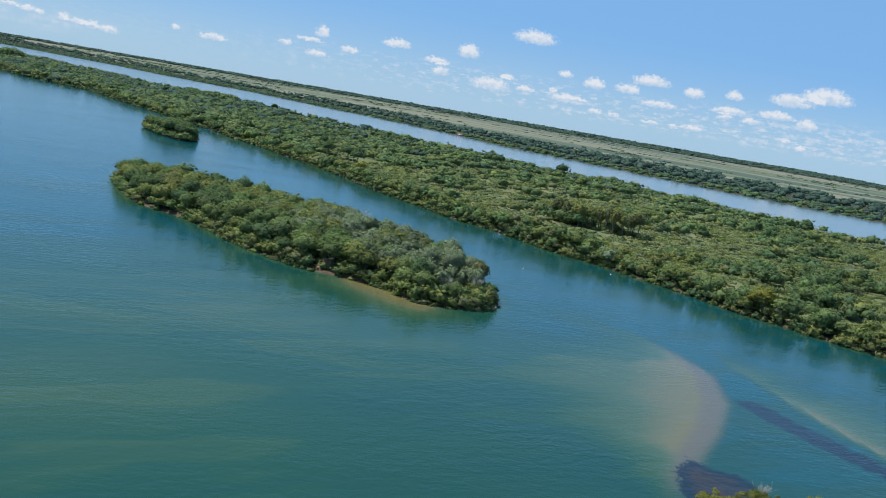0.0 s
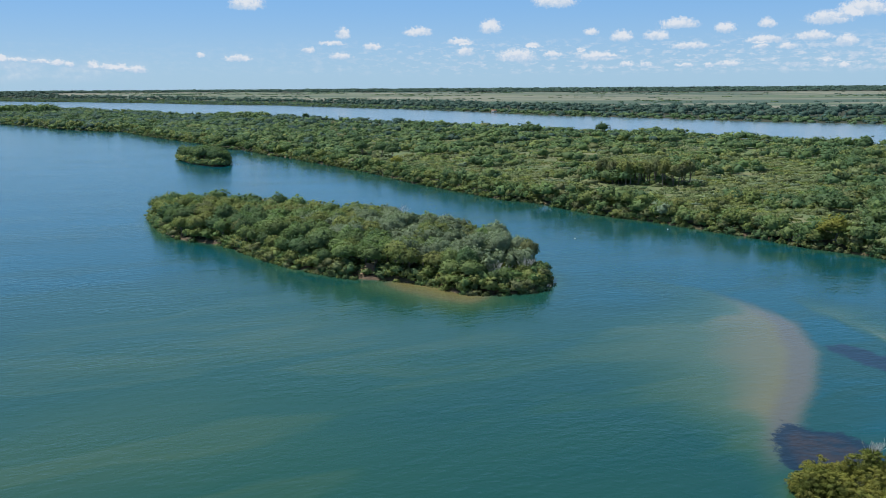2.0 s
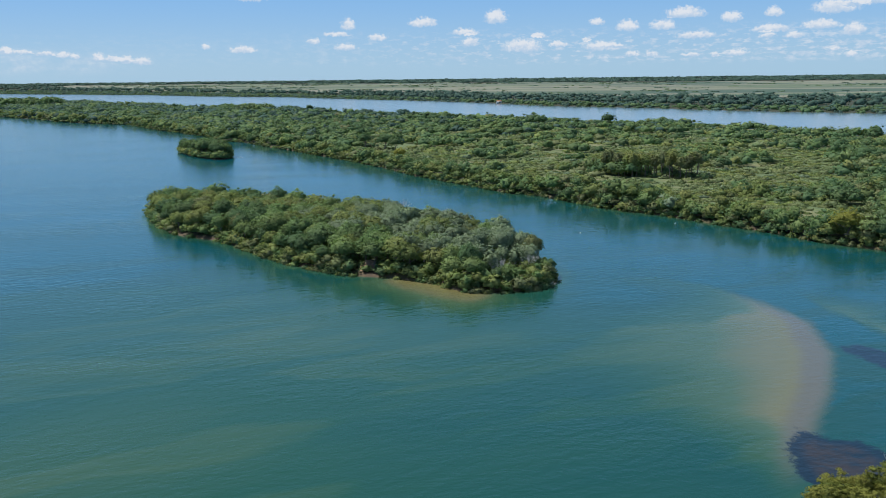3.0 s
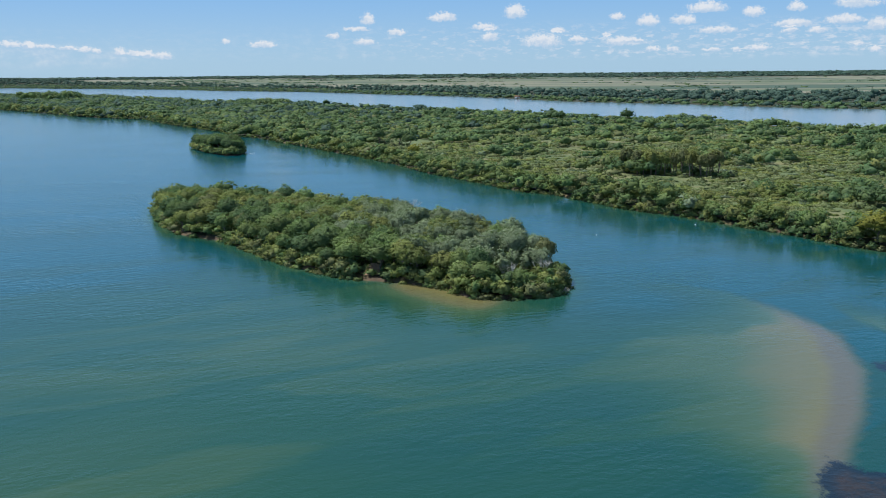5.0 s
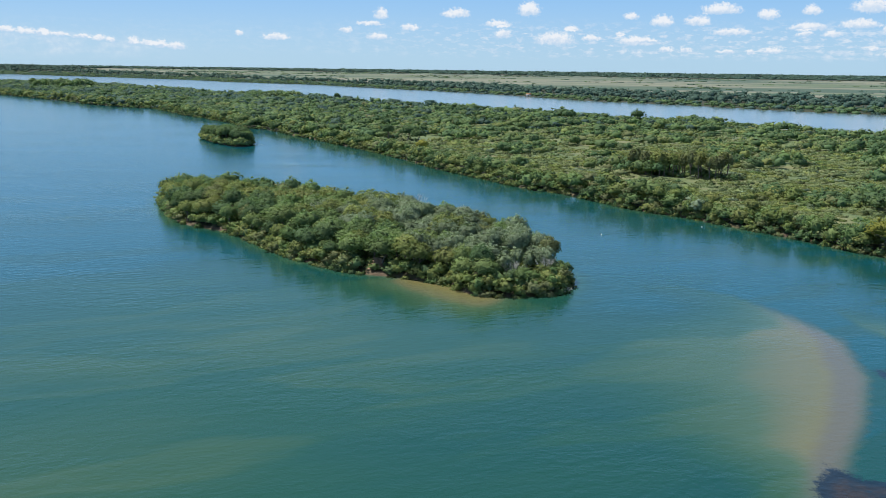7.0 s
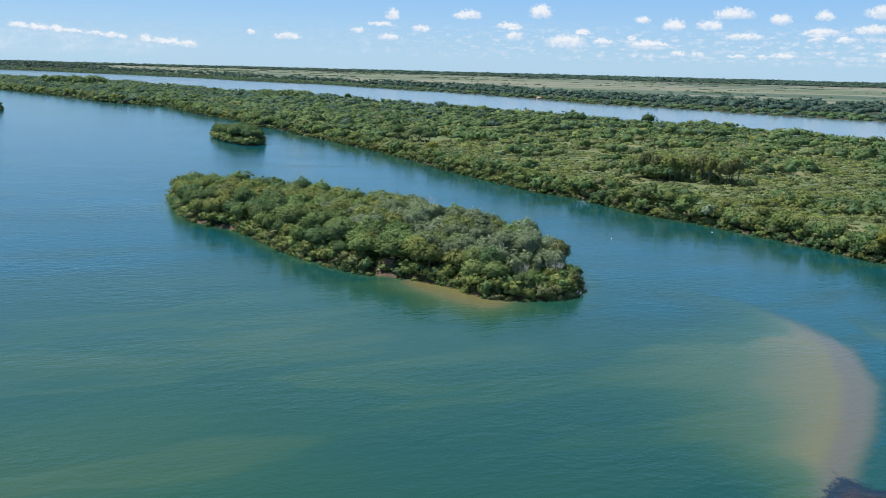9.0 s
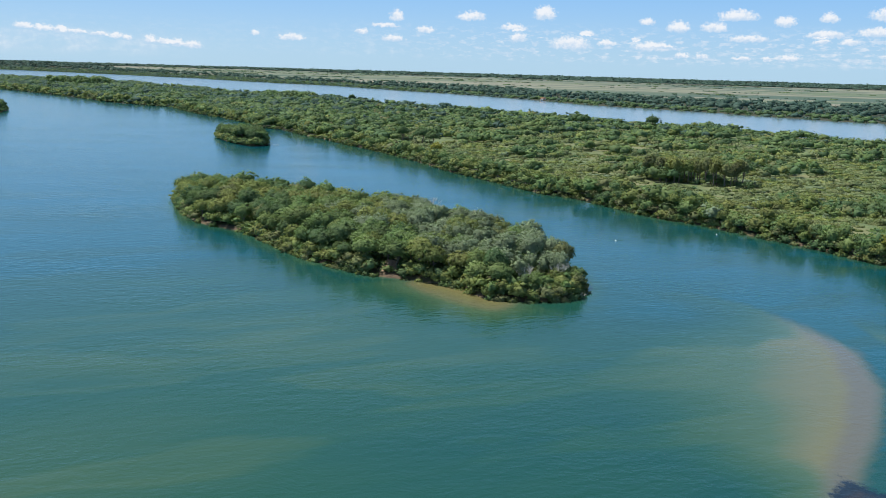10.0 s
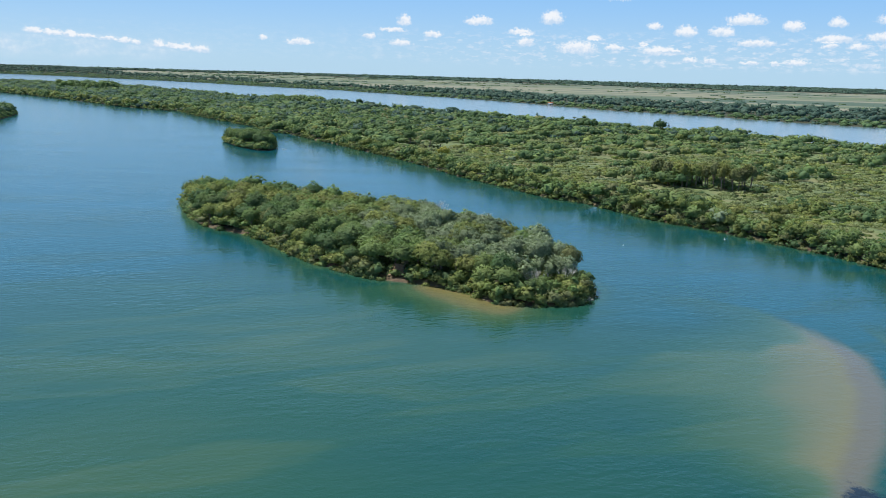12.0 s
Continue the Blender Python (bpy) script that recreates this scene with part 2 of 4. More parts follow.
def water_material():
    """River water: the body's colour follows the depth over sand, the surface ripples and mirrors."""
    m, n = material("river_water")
    pos = n.add("ShaderNodeNewGeometry").outputs["Position"]
    depth = n.add("ShaderNodeAttribute", attribute_name="depth").outputs["Fac"]
    bend = n.add("ShaderNodeVectorRotate", {"Vector": pos, "Angle": -0.38}, rotation_type="Z_AXIS").outputs[0]
    slow = n.noise(n.vec("MULTIPLY", bend, (0.009, 0.030, 0)), 1.0, 4.0, 0.58)
    depth = n.math("ADD", depth, n.math("MULTIPLY", n.math("SUBTRACT", slow, 0.5), n.step(depth, 0.5, 4.5, 0.2, 4.2)))
    drift = n.noise(n.vec("MULTIPLY", bend, (0.014, 0.048, 0.3)), 1.0, 3.0, 0.5)
    dune = n.math("MULTIPLY", n.step(drift, 0.49, 0.55), n.step(drift, 0.72, 0.52))
    depth = n.math("SUBTRACT", depth, n.math("MULTIPLY", dune, n.step(depth, 2.0, 5.0, 0.0, 1.1)))
    ramp = n.add("ShaderNodeValToRGB", {0: n.math("DIVIDE", depth, 8.0)})
    stops = ((0.0, (0.180, 0.156, 0.066)), (0.07, (0.142, 0.136, 0.058)), (0.135, (0.126, 0.130, 0.064)), (0.195, (0.114, 0.126, 0.070)), (0.30, (0.050, 0.100, 0.058)), (0.42, (0.028, 0.080, 0.047)), (0.58, (0.013, 0.067, 0.047)), (0.78, (0.006, 0.057, 0.053)), (1.0, (0.001, 0.072, 0.106)))
    ramp.color_ramp.elements[0].position, ramp.color_ramp.elements[1].position = stops[0][0], stops[-1][0]
    ramp.color_ramp.elements[0].color, ramp.color_ramp.elements[1].color = rgb(*stops[0][1]), rgb(*stops[-1][1])
    for at, c in stops[1:-1]:
        ramp.color_ramp.elements.new(at).color = rgb(*c)
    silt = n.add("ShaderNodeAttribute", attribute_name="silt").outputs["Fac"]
    rim = n.add("ShaderNodeAttribute", attribute_name="rim").outputs["Fac"]
    bed = n.mix(n.math("MULTIPLY", rim, 0.9), ramp.outputs[0], rgb(0.100, 0.102, 0.086))
    # body colour paled towards reflected sky in the far arm
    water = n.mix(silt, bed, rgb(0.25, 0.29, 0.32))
    weed = n.add("ShaderNodeAttribute", attribute_name="weed").outputs["Fac"]
    tufts = n.noise(n.vec("MULTIPLY", pos, (0.5, 0.4, 1)), 1.0, 6.0, 0.75)
    patchy = n.step(n.math("ADD", weed, n.math("MULTIPLY", n.math("SUBTRACT", tufts, 0.5), 5.4)), -0.3, 0.9)
    mat = n.mix(n.math("MULTIPLY", n.step(weed, 1.2, 3.2), n.step(n.noise(pos, 0.30, 5.0, 0.7), 0.30, 0.62)), rgb(0.006, 0.016, 0.032), rgb(0.034, 0.025, 0.024))
    body = n.mix(n.math("MULTIPLY", patchy, 0.93), water, mat)
    swell = n.noise(n.vec("MULTIPLY", bend, (0.30, 0.55, 1)), 1.0, 2.0, 0.5)
    ripple = n.noise(n.vec("MULTIPLY", n.vec("ADD", pos, n.vec("MULTIPLY", n.noise(pos, 0.08, 2.0, 0.5, 1), (6, 6, 0))), (0.85, 1.3, 1)), 1.0, 2.0, 0.55)
    gusts = n.step(n.noise(n.vec("MULTIPLY", pos, (0.014, 0.03, 1)), 1.0, 3.0, 0.55), 0.35, 0.65, 0.35, 1.0)
    wind = n.add("ShaderNodeAttribute", attribute_name="wind").outputs["Fac"]
    gusts = n.math("MULTIPLY", gusts, wind)
    wave = n.math("MULTIPLY", n.math("ADD", n.math("MULTIPLY", swell, 0.24), n.math("MULTIPLY", ripple, 0.13)), gusts)
    normal = n.add("ShaderNodeBump", {"Strength": 0.5, "Distance": 1.0, "Height": wave}).outputs[0]
    p = n.add("ShaderNodeBsdfPrincipled", {"Base Color": body, "Roughness": 0.14, "IOR": 1.333, "Normal": normal})
    n.add("ShaderNodeOutputMaterial", {0: p.outputs[0]})
    return m


FIELDS, WATER = field_material(), water_material()

# ================= the plan =================
# The river's arms, as y over x: the long wooded island's near and far shore, and the far bank
NEAR_X = [-2300, -1500, -656, -542, -478, -420, -370, -315, -291, -268, -233, -206, -179, -150, -136, -81, -48, -24, -4, 14, 32, 43, 59, 73, 92, 106, 116, 133, 200, 500]
NEAR_Y = [3000, 2150, 1303, 1176, 1104, 1030, 984, 946, 902, 859, 801, 764, 720, 660, 647, 555, 494, 447, 399, 370, 338, 327, 294, 278, 248, 224, 212, 192, 130, 60]
BACK_X = [-2300, -1500, -1150, -1004, -752, -612, -484, -416, -346, -312, -199, -130, -101, -57, -2, 44, 91, 118, 149, 175, 222, 245, 275, 310, 420, 500]
BACK_Y = [3100, 2470, 2305, 2155, 2020, 1785, 1635, 1520, 1470, 1445, 1350, 1210, 1170, 1155, 1070, 1030, 965, 922, 880, 825, 818, 780, 735, 650, 540, 460]
FAR_X = [-4500, -2600, -2008, -1615, -1274, -970, -745, -546, -365, -216, -102, -5, 78, 137, 187, 269, 333, 392, 444, 506, 900, 3500]
FAR_Y = [4600, 4280, 4003, 3686, 3399, 3113, 2836, 2596, 2450, 2186, 2006, 1854, 1723, 1584, 1448, 1342, 1239, 1161, 1091, 1030, 800, 500]


def wobble(x, size, seed):
    """A natural unevenness along a shore, in metres."""
    x = np.asarray(x, float)
    return size * (np.sin(x / 7.3 + seed) + 0.7 * np.sin(x / 3.1 + 2 * seed) + 1.3 * np.sin(x / 17.0 + 3 * seed)) / 2


def near_shore(x):
    return np.interp(x, NEAR_X, NEAR_Y) + wobble(x, 1.6, 1.0)


def back_shore(x):
    return np.interp(x, BACK_X, BACK_Y) + wobble(np.asarray(x) / 3, 9, 2.0)


def far_shore(x):
    return np.interp(x, FAR_X, FAR_Y) + wobble(np.asarray(x) / 4, 16, 3.0)


def far_rise(x, y):
    """The far plain climbs slowly to a low wooded ridge on the horizon."""
    inland = np.clip((y - far_shore(x)) / 450, 0, 1)
    return 0.8 + inland * 36.0 * np.clip((y - 2000) / 2700, 0, 1.1) ** 1.15


def wood_depth(x):
    """How far the far bank's woods reach inland."""
    return np.interp(x, [-2600, -1500, -300, 100, 500, 1500], [600, 300, 330, 700, 800, 900])


def ridge_foot(x):
    """Where the far ridge's woods begin, as y over x."""
    return np.interp(x, [-2600, -1500, 0, 1000, 2500], [4000, 4380, 4050, 3750, 3650])


def closed_curve(points, each=8):
    """A smooth closed outline through a few points."""
    p = np.array(points, float)
    a, b, c, d = np.roll(p, 1, 0), p, np.roll(p, -1, 0), np.roll(p, -2, 0)
    out = []
    for k in range(each):
        t = k / each
        out.append(0.5 * (2 * b + (c - a) * t + (2 * a - 5 * b + 4 * c - d) * t ** 2 + (3 * b - a - 3 * c + d) * t ** 3))
    return np.stack(out, 1).reshape(-1, 2)


def inside(poly, pts):
    """Which points lie inside a closed outline."""
    x, y = pts[:, 0], pts[:, 1]
    odd = np.zeros(len(pts), bool)
    for (x0, y0), (x1, y1) in zip(poly, np.roll(poly, -1, 0)):
        cross = (y0 > y) != (y1 > y)
        odd ^= cross & (x < (x1 - x0) * (y - y0) / (y1 - y0 + 1e-12) + x0)
    return odd


def away(line, pts):
    """Each point's distance from a line through points."""
    best = np.full(len(pts), 1e9)
    for a, b in zip(line[:-1], line[1:]):
        ab = b - a
        t = np.clip(((pts - a) @ ab) / (ab @ ab + 1e-12), 0, 1)
        best = np.minimum(best, np.linalg.norm(pts - (a + t[:, None] * ab), axis=1))
    return best


ISLAND = closed_curve([(-98, 297), (-79, 254.5), (-59, 237), (-39, 209.5), (-22, 193), (-8, 187.5), (0.5, 182), (5, 175), (12, 173), (19, 174), (24.2, 178), (26.5, 191), (21.5, 210), (13, 229), (0, 247), (-18, 268), (-35, 280), (-60, 297), (-82, 310), (-95, 311)])
ISLET = closed_curve([(-162, 573), (-148, 540), (-131, 514), (-121.5, 505), (-117.5, 511), (-120, 532), (-137, 556), (-154, 575)])
ISLET_FAR = closed_curve([(-384, 690), (-397, 740), (-432, 825), (-490, 870), (-540, 800), (-480, 705), (-410, 672)])
SPIT = closed_curve([(38.5, 76), (42, 78.5), (50, 79), (62, 76), (80, 66), (84, 50), (70, 42), (55, 50), (44, 62), (39, 70)])
SANDBAR = np.array([(49, 185), (59, 176.5), (64.5, 160), (66.7, 146), (62.5, 128), (54, 110.5), (47.5, 100), (41, 88), (36, 75)])
SANDBAR_SMALL = np.array([(76, 160), (79.5, 136), (82.3, 119), (85, 110), (92, 92), (100, 70)])
BEACH = np.array([(-8, 185.5), (-2, 182), (3, 176.5), (8, 172)])


# ================= meshes =================
def mesh_from(name, verts, faces, mats, index=None, smooth=False, normals=None):
    """faces: one array of equal-sided faces, or a list of such arrays."""
    groups = faces if isinstance(faces, list) else [faces]
    me = bpy.data.meshes.new(name)
    me.vertices.add(len(verts))
    me.vertices.foreach_set("co", np.asarray(verts, np.float32).ravel())
    sizes = np.concatenate([np.full(len(g), g.shape[1]) for g in groups])
    loops = np.concatenate([g.ravel() for g in groups]).astype(np.int32)
    me.loops.add(len(loops))
    me.loops.foreach_set("vertex_index", loops)
    me.polygons.add(len(sizes))
    me.polygons.foreach_set("loop_start", np.concatenate([[0], np.cumsum(sizes)[:-1]]).astype(np.int32))
    for mat in mats:
        me.materials.append(mat)
    if index is not None:
        me.polygons.foreach_set("material_index", np.asarray(index, np.int32))
    if smooth or normals is not None:
        me.polygons.foreach_set("use_smooth", np.ones(len(sizes), bool))
    me.update(calc_edges=True)
    if normals is not None:
        me.normals_split_custom_set_from_vertices(np.asarray(normals, np.float32))
    return me


def sheet(xs, rows):
    """Verts and quads of a grid: rows of (y, z) arrays over xs."""
    n = len(xs)
    verts = np.concatenate([np.stack([xs, y, z], 1) for y, z in rows])
    i = (np.arange(len(rows) - 1)[:, None] * n + np.arange(n - 1)[None]).ravel()
    return verts, np.stack([i, i + 1, i + n + 1, i + n], 1)


def land_from_outline(name, outline, top, mats, label, category):
    """An islet: a wet foot, a steep earth bank and a gently domed top."""
    centre = outline.mean(0)
    rings, heights = [], []
    edge = outline - np.roll(outline, 1, 0)
    out = np.stack([edge[:, 1], -edge[:, 0]], 1) / (np.linalg.norm(edge, axis=1)[:, None] + 1e-9)
    turn = np.sign(np.sum(outline[:, 0] * np.roll(outline[:, 1], -1) - np.roll(outline[:, 0], -1) * outline[:, 1]))
    out *= turn
    for d, z in ((1.2, -1.2), (0.0, 0.06), (-0.5, 0.35)):
        rings.append(outline + out * d), heights.append(z)
    for k, z in ((0.96, 0.6), (0.8, 0.9), (0.5, 1.0), (0.2, 1.05)):
        rings.append(centre + (outline - centre) * k - out * 0.5), heights.append(z * top)
    n = len(outline)
    verts = np.concatenate([np.column_stack([r, np.full(n, z)]) for r, z in zip(rings, heights)])
    verts[n * 2:, 2] += wobble(verts[n * 2:, 0] * 3 + verts[n * 2:, 1] * 2, 0.12, 4.0)
    verts = np.concatenate([verts, [[centre[0], centre[1], top * 1.05]]])
    quads, index = [], []
    for r in range(len(rings) - 1):
        a = r * n + np.arange(n)
        b = r * n + (np.arange(n) + 1) % n
        quads.append(np.stack([a, b, b + n, a + n], 1)), index.append(np.full(n, 0 if r < 3 else 1))
    last = (len(rings) - 1) * n
    tris = np.stack([last + np.arange(n), last + (np.arange(n) + 1) % n, np.full(n, len(verts) - 1)], 1)
    index.append(np.full(n, 1))
    return tagged(new(name, mesh_from(name, verts, [np.concatenate(quads), tris], mats, np.concatenate(index), True)), label, category, kind="structure")


# ================= water and ground =================
def spread(lo, hi, fine_lo, fine_hi, step, grow=1.35):
    """Grid lines: even in the middle, ever wider outside."""
    xs = list(np.arange(fine_lo, fine_hi + step / 2, step))
    d = step
    while xs[-1] < hi:
        d *= grow
        xs.append(min(xs[-1] + d, hi))
    d = step
    while xs[0] > lo:
        d *= grow
        xs.insert(0, max(xs[0] - d, lo))
    return np.array(xs)


def inside_bar(p):
    """Which points lie on the crescent bar's inner side."""
    return p[:, 0] < np.interp(p[:, 1], SANDBAR[::-1, 1], SANDBAR[::-1, 0], left=33, right=44)


def rim_width(y):
    """The crescent's outer rim of greyish sand, in metres across."""
    return np.interp(y, [85, 110, 135, 150, 175], [1.4, 2.6, 3.4, 2.2, 0.8])


def bar_rim(p):
    """How much of the bed is the bar's grey outer rim."""
    d = np.where(inside_bar(p), away(SANDBAR, p), -away(SANDBAR, p))
    wide = rim_width(p[:, 1])
    ends = np.clip((p[:, 1] - 80) / 14, 0, 1) * np.clip((172 - p[:, 1]) / 22, 0, 1)
    return np.clip((wide + 0.9 - d) / 1.8, 0, 1) * np.clip((d + 2.4) / 1.6, 0, 1) * ends


def river_depth(p):
    """Depth of the water in metres at each point: deep arms, sand bars, shelving shores."""
    deep = 7.3 - 1.0 * np.exp(-((p[:, 0] - 5) / 75) ** 2 - ((p[:, 1] - 95) / 65) ** 2) * (p[:, 0] < np.interp(p[:, 1], SANDBAR[::-1, 1], SANDBAR[::-1, 0], left=36, right=60))
    # a broad shoal before the camera
    deep -= 2.2 * np.exp(-((p[:, 0] + 50) / 42) ** 2 - ((p[:, 1] - 88) / 26) ** 2)
    deep -= 2.0 * np.exp(-((p[:, 0] + 32) / 56) ** 2 - ((p[:, 1] - 152) / 34) ** 2)
    deep -= 0.9 * np.exp(-((p[:, 0] + 60) / 80) ** 2 - ((p[:, 1] - 125) / 55) ** 2)
    deep = np.maximum(deep, 2.2)
    # the crescent sand bar: steep on its outer side, fading on its inner side
    d = away(SANDBAR, p)
    inner = inside_bar(p)
    ends = np.clip((p[:, 1] - 72) / 30, 0, 1) * np.clip((196 - p[:, 1]) / 45, 0, 1)
    reach = np.interp(p[:, 1], [80, 90, 104, 118, 135, 148, 165], [6, 9, 14, 21, 34, 33, 19])
    rim = rim_width(p[:, 1])
    fan = 0.95 + 0.50 * np.clip((d - rim) / 2.5, 0, 1) + 5.2 * (1 - np.exp(-(np.clip(d - rim, 0, 999) / reach) ** 1.8))
    # the inner shoal ends in a low step, with a slightly deeper swale behind it
    lip = np.interp(p[:, 0], [18, 26, 34, 43, 50, 56], [127, 136, 144, 146.5, 146, 152])
    swale = np.clip((p[:, 1] - lip) / 2.5, 0, 1) * np.exp(-np.clip(p[:, 1] - lip, 0, 99) / 22) * np.clip((d - rim - 2) / 7, 0, 1)
    bar = np.where(inner, fan + 1.5 * swale, 1.0 + np.clip(d / 2.6, 0, 1) * 7)
    deep = np.minimum(deep, bar + (1 - ends) * 6)
    d = away(SANDBAR_SMALL, p)
    line_x = np.interp(p[:, 1], SANDBAR_SMALL[::-1, 1], SANDBAR_SMALL[::-1, 0])
    bar = np.where(p[:, 0] > line_x, 1.5 + 5.2 * (1 - np.exp(-(d / 15) ** 1.3)), 1.5 + np.clip(d / 2.4, 0, 1) * 7)
    deep = np.minimum(deep, bar + np.clip((p[:, 1] - 130) / 45, 0, 1) * 4)
    # the sand spit below the island's bank
    deep = np.minimum(deep, 0.25 + away(BEACH, p) * 0.25 + np.clip(np.abs(p[:, 0]) - 7, 0, 99) * 0.20)
    # shelving shores
    for outline in (ISLAND, SPIT):
        deep = np.minimum(deep, 2.9 + away(np.concatenate([outline, outline[:1]])[::2], p) * 0.7)
    deep = np.minimum(deep, 3.6 + np.clip(near_shore(p[:, 0]) - p[:, 1], 0, 999) * 0.35)
    return np.clip(deep, 0.2, 7.6)


wx, wy = spread(-5200, 5200, -130, 160, 1.6), spread(-1500, 5600, 40, 320, 1.6)
grid = np.stack(np.meshgrid(wx, wy), -1).reshape(-1, 2)
wv, wf = sheet(wx, [(np.full(len(wx), y), np.zeros(len(wx))) for y in wy])
wm = mesh_from("river", wv, wf, [WATER], smooth=True)
depth = np.full(len(grid), 7.2)
close = (np.abs(grid[:, 0]) < 400) & (grid[:, 1] > -50) & (grid[:, 1] < 700)
depth[close] = river_depth(grid[close])
rim = np.zeros(len(grid))
rim[close] = bar_rim(grid[close])
wm.attributes.new("rim", "FLOAT", "POINT").data.foreach_set("value", rim.astype(np.float32))
weedy = np.full(len(grid), -9.0)
mat_edge = closed_curve([(41.5, 92), (44, 95), (45, 98.2), (46.4, 96.6), (48.5, 94.0), (51, 93.2), (52.6, 90.5), (53, 85), (50, 79), (44, 76), (40.2, 79.5), (40.0, 85)], 4)
spread_of = np.minimum(away(np.concatenate([mat_edge, mat_edge[:1]]), grid[close]), 4.0) * np.where(inside(mat_edge, grid[close]), 1, -1)
weedy[close] = np.maximum(spread_of, 1.2 - np.maximum(0.0, 0.8 * away(np.array([(69.5, 129), (72, 121), (75.5, 113), (80, 104), (87, 92)]), grid[close]) - 1.6))
wind = np.interp(grid[:, 1], [150, 350, 700, 1200], [1.0, 0.78, 0.40, 0.22])
wind = np.where(grid[:, 1] > near_shore(grid[:, 0]), 0.12, wind)
# the far arm's pale sky reflection is put into the water's colour
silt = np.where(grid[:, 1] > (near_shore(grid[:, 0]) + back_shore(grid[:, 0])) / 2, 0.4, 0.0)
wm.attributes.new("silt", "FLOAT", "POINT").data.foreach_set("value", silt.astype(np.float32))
wm.attributes.new("wind", "FLOAT", "POINT").data.foreach_set("value", wind.astype(np.float32))
wm.attributes.new("weed", "FLOAT", "POINT").data.foreach_set("value", weedy.astype(np.float32))
wm.attributes.new("depth", "FLOAT", "POINT").data.foreach_set("value", depth.astype(np.float32))
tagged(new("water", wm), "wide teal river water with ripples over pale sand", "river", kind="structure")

gx, gy = np.linspace(-5200, 5200, 30), np.linspace(-1500, 5600, 30)
gv, gf = sheet(gx, [(np.full(30, y), np.full(30, -9.0)) for y in gy])
tagged(new("ground", mesh_from("ground", gv, gf, [BED])), "sandy river bed under the whole plain", "ground", kind="structure")

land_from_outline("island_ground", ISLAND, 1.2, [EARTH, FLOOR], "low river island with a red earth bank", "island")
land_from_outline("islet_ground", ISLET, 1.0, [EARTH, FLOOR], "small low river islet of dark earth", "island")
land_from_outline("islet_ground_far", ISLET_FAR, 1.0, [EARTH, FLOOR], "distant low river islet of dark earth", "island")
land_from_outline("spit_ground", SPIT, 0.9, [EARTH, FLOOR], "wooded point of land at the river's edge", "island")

mx = spread(-2300, 500, -420, 330, 3.0, 1.12)
share = np.array([0, 0, 0, 0.01, 0.05, 0.12, 0.2, 0.3, 0.4, 0.5, 0.6, 0.7, 0.8, 0.9, 0.97, 1, 1])
rows = []
for k, s in enumerate(share):
    y = near_shore(mx) * (1 - s) + back_shore(mx) * s
    z = {0: -1.5, 1: 0.06, 2: 0.7, 15: 0.06, 16: -1.5}.get(k, 1.0) + np.zeros(len(mx))
    y = y + {0: -2.5, 1: 0, 2: 1.0, 16: 3.0}.get(k, 0)
    rows.append((y, z + (wobble(mx * 2 + k * 9, 0.15, k) if 2 < k < 15 else 0)))
mv, mf = sheet(mx, rows)
band_of = np.arange(len(mf)) // (len(mx) - 1)
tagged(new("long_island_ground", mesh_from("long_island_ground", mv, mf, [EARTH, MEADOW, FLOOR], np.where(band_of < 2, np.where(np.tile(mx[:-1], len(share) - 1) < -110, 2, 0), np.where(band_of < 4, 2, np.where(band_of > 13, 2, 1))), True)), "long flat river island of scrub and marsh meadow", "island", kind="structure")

fx = spread(-4500, 3500, -1400, 1500, 14, 1.2)
rows = [(far_shore(fx) - 6, np.full(len(fx), -1.5)), (far_shore(fx), np.full(len(fx), 0.06))]
for inland in (4, 40, 120, 250, 400, 600, 850, 1100, 1400, 1750, 2100, 2500, 2900, 3300, 3700, 4200):
    y = np.minimum(far_shore(fx) + inland, 5000 + inland * 0.02)
    rows.append((y, far_rise(fx, y)))
fv, ff = sheet(fx, rows)
middle = fv[ff].mean(1)
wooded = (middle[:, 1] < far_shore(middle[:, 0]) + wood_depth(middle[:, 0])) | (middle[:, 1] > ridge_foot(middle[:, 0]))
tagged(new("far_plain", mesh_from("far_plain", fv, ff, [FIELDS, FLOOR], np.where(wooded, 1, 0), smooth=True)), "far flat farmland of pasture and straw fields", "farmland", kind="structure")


# ================= trees =================
ICO = np.array([(0, 0, 1), (0.9, 0, 0.4), (0.28, 0.85, 0.4), (-0.72, 0.53, 0.4), (-0.72, -0.53, 0.4), (0.28, -0.85, 0.4), (0.5, 0.5, -0.5), (-0.6, 0.2, -0.5), (0.1, -0.7, -0.5)])
OCTA = np.array([(0, 0, 1), (0.95, 0.1, 0), (-0.1, 0.95, 0), (-0.95, -0.1, 0), (0.1, -0.95, 0), (0, 0, -0.8)])
OCTA_F = np.array([(0, 1, 2), (0, 2, 3), (0, 3, 4), (0, 4, 1), (5, 2, 1), (5, 3, 2), (5, 4, 3), (5, 1, 4)])
ICO_F = np.array([(0, 1, 2), (0, 2, 3), (0, 3, 4), (0, 4, 5), (0, 5, 1), (1, 6, 2), (2, 7, 3), (3, 7, 4), (4, 8, 5), (5, 8, 1), (1, 8, 6), (2, 6, 7), (4, 7, 8)])


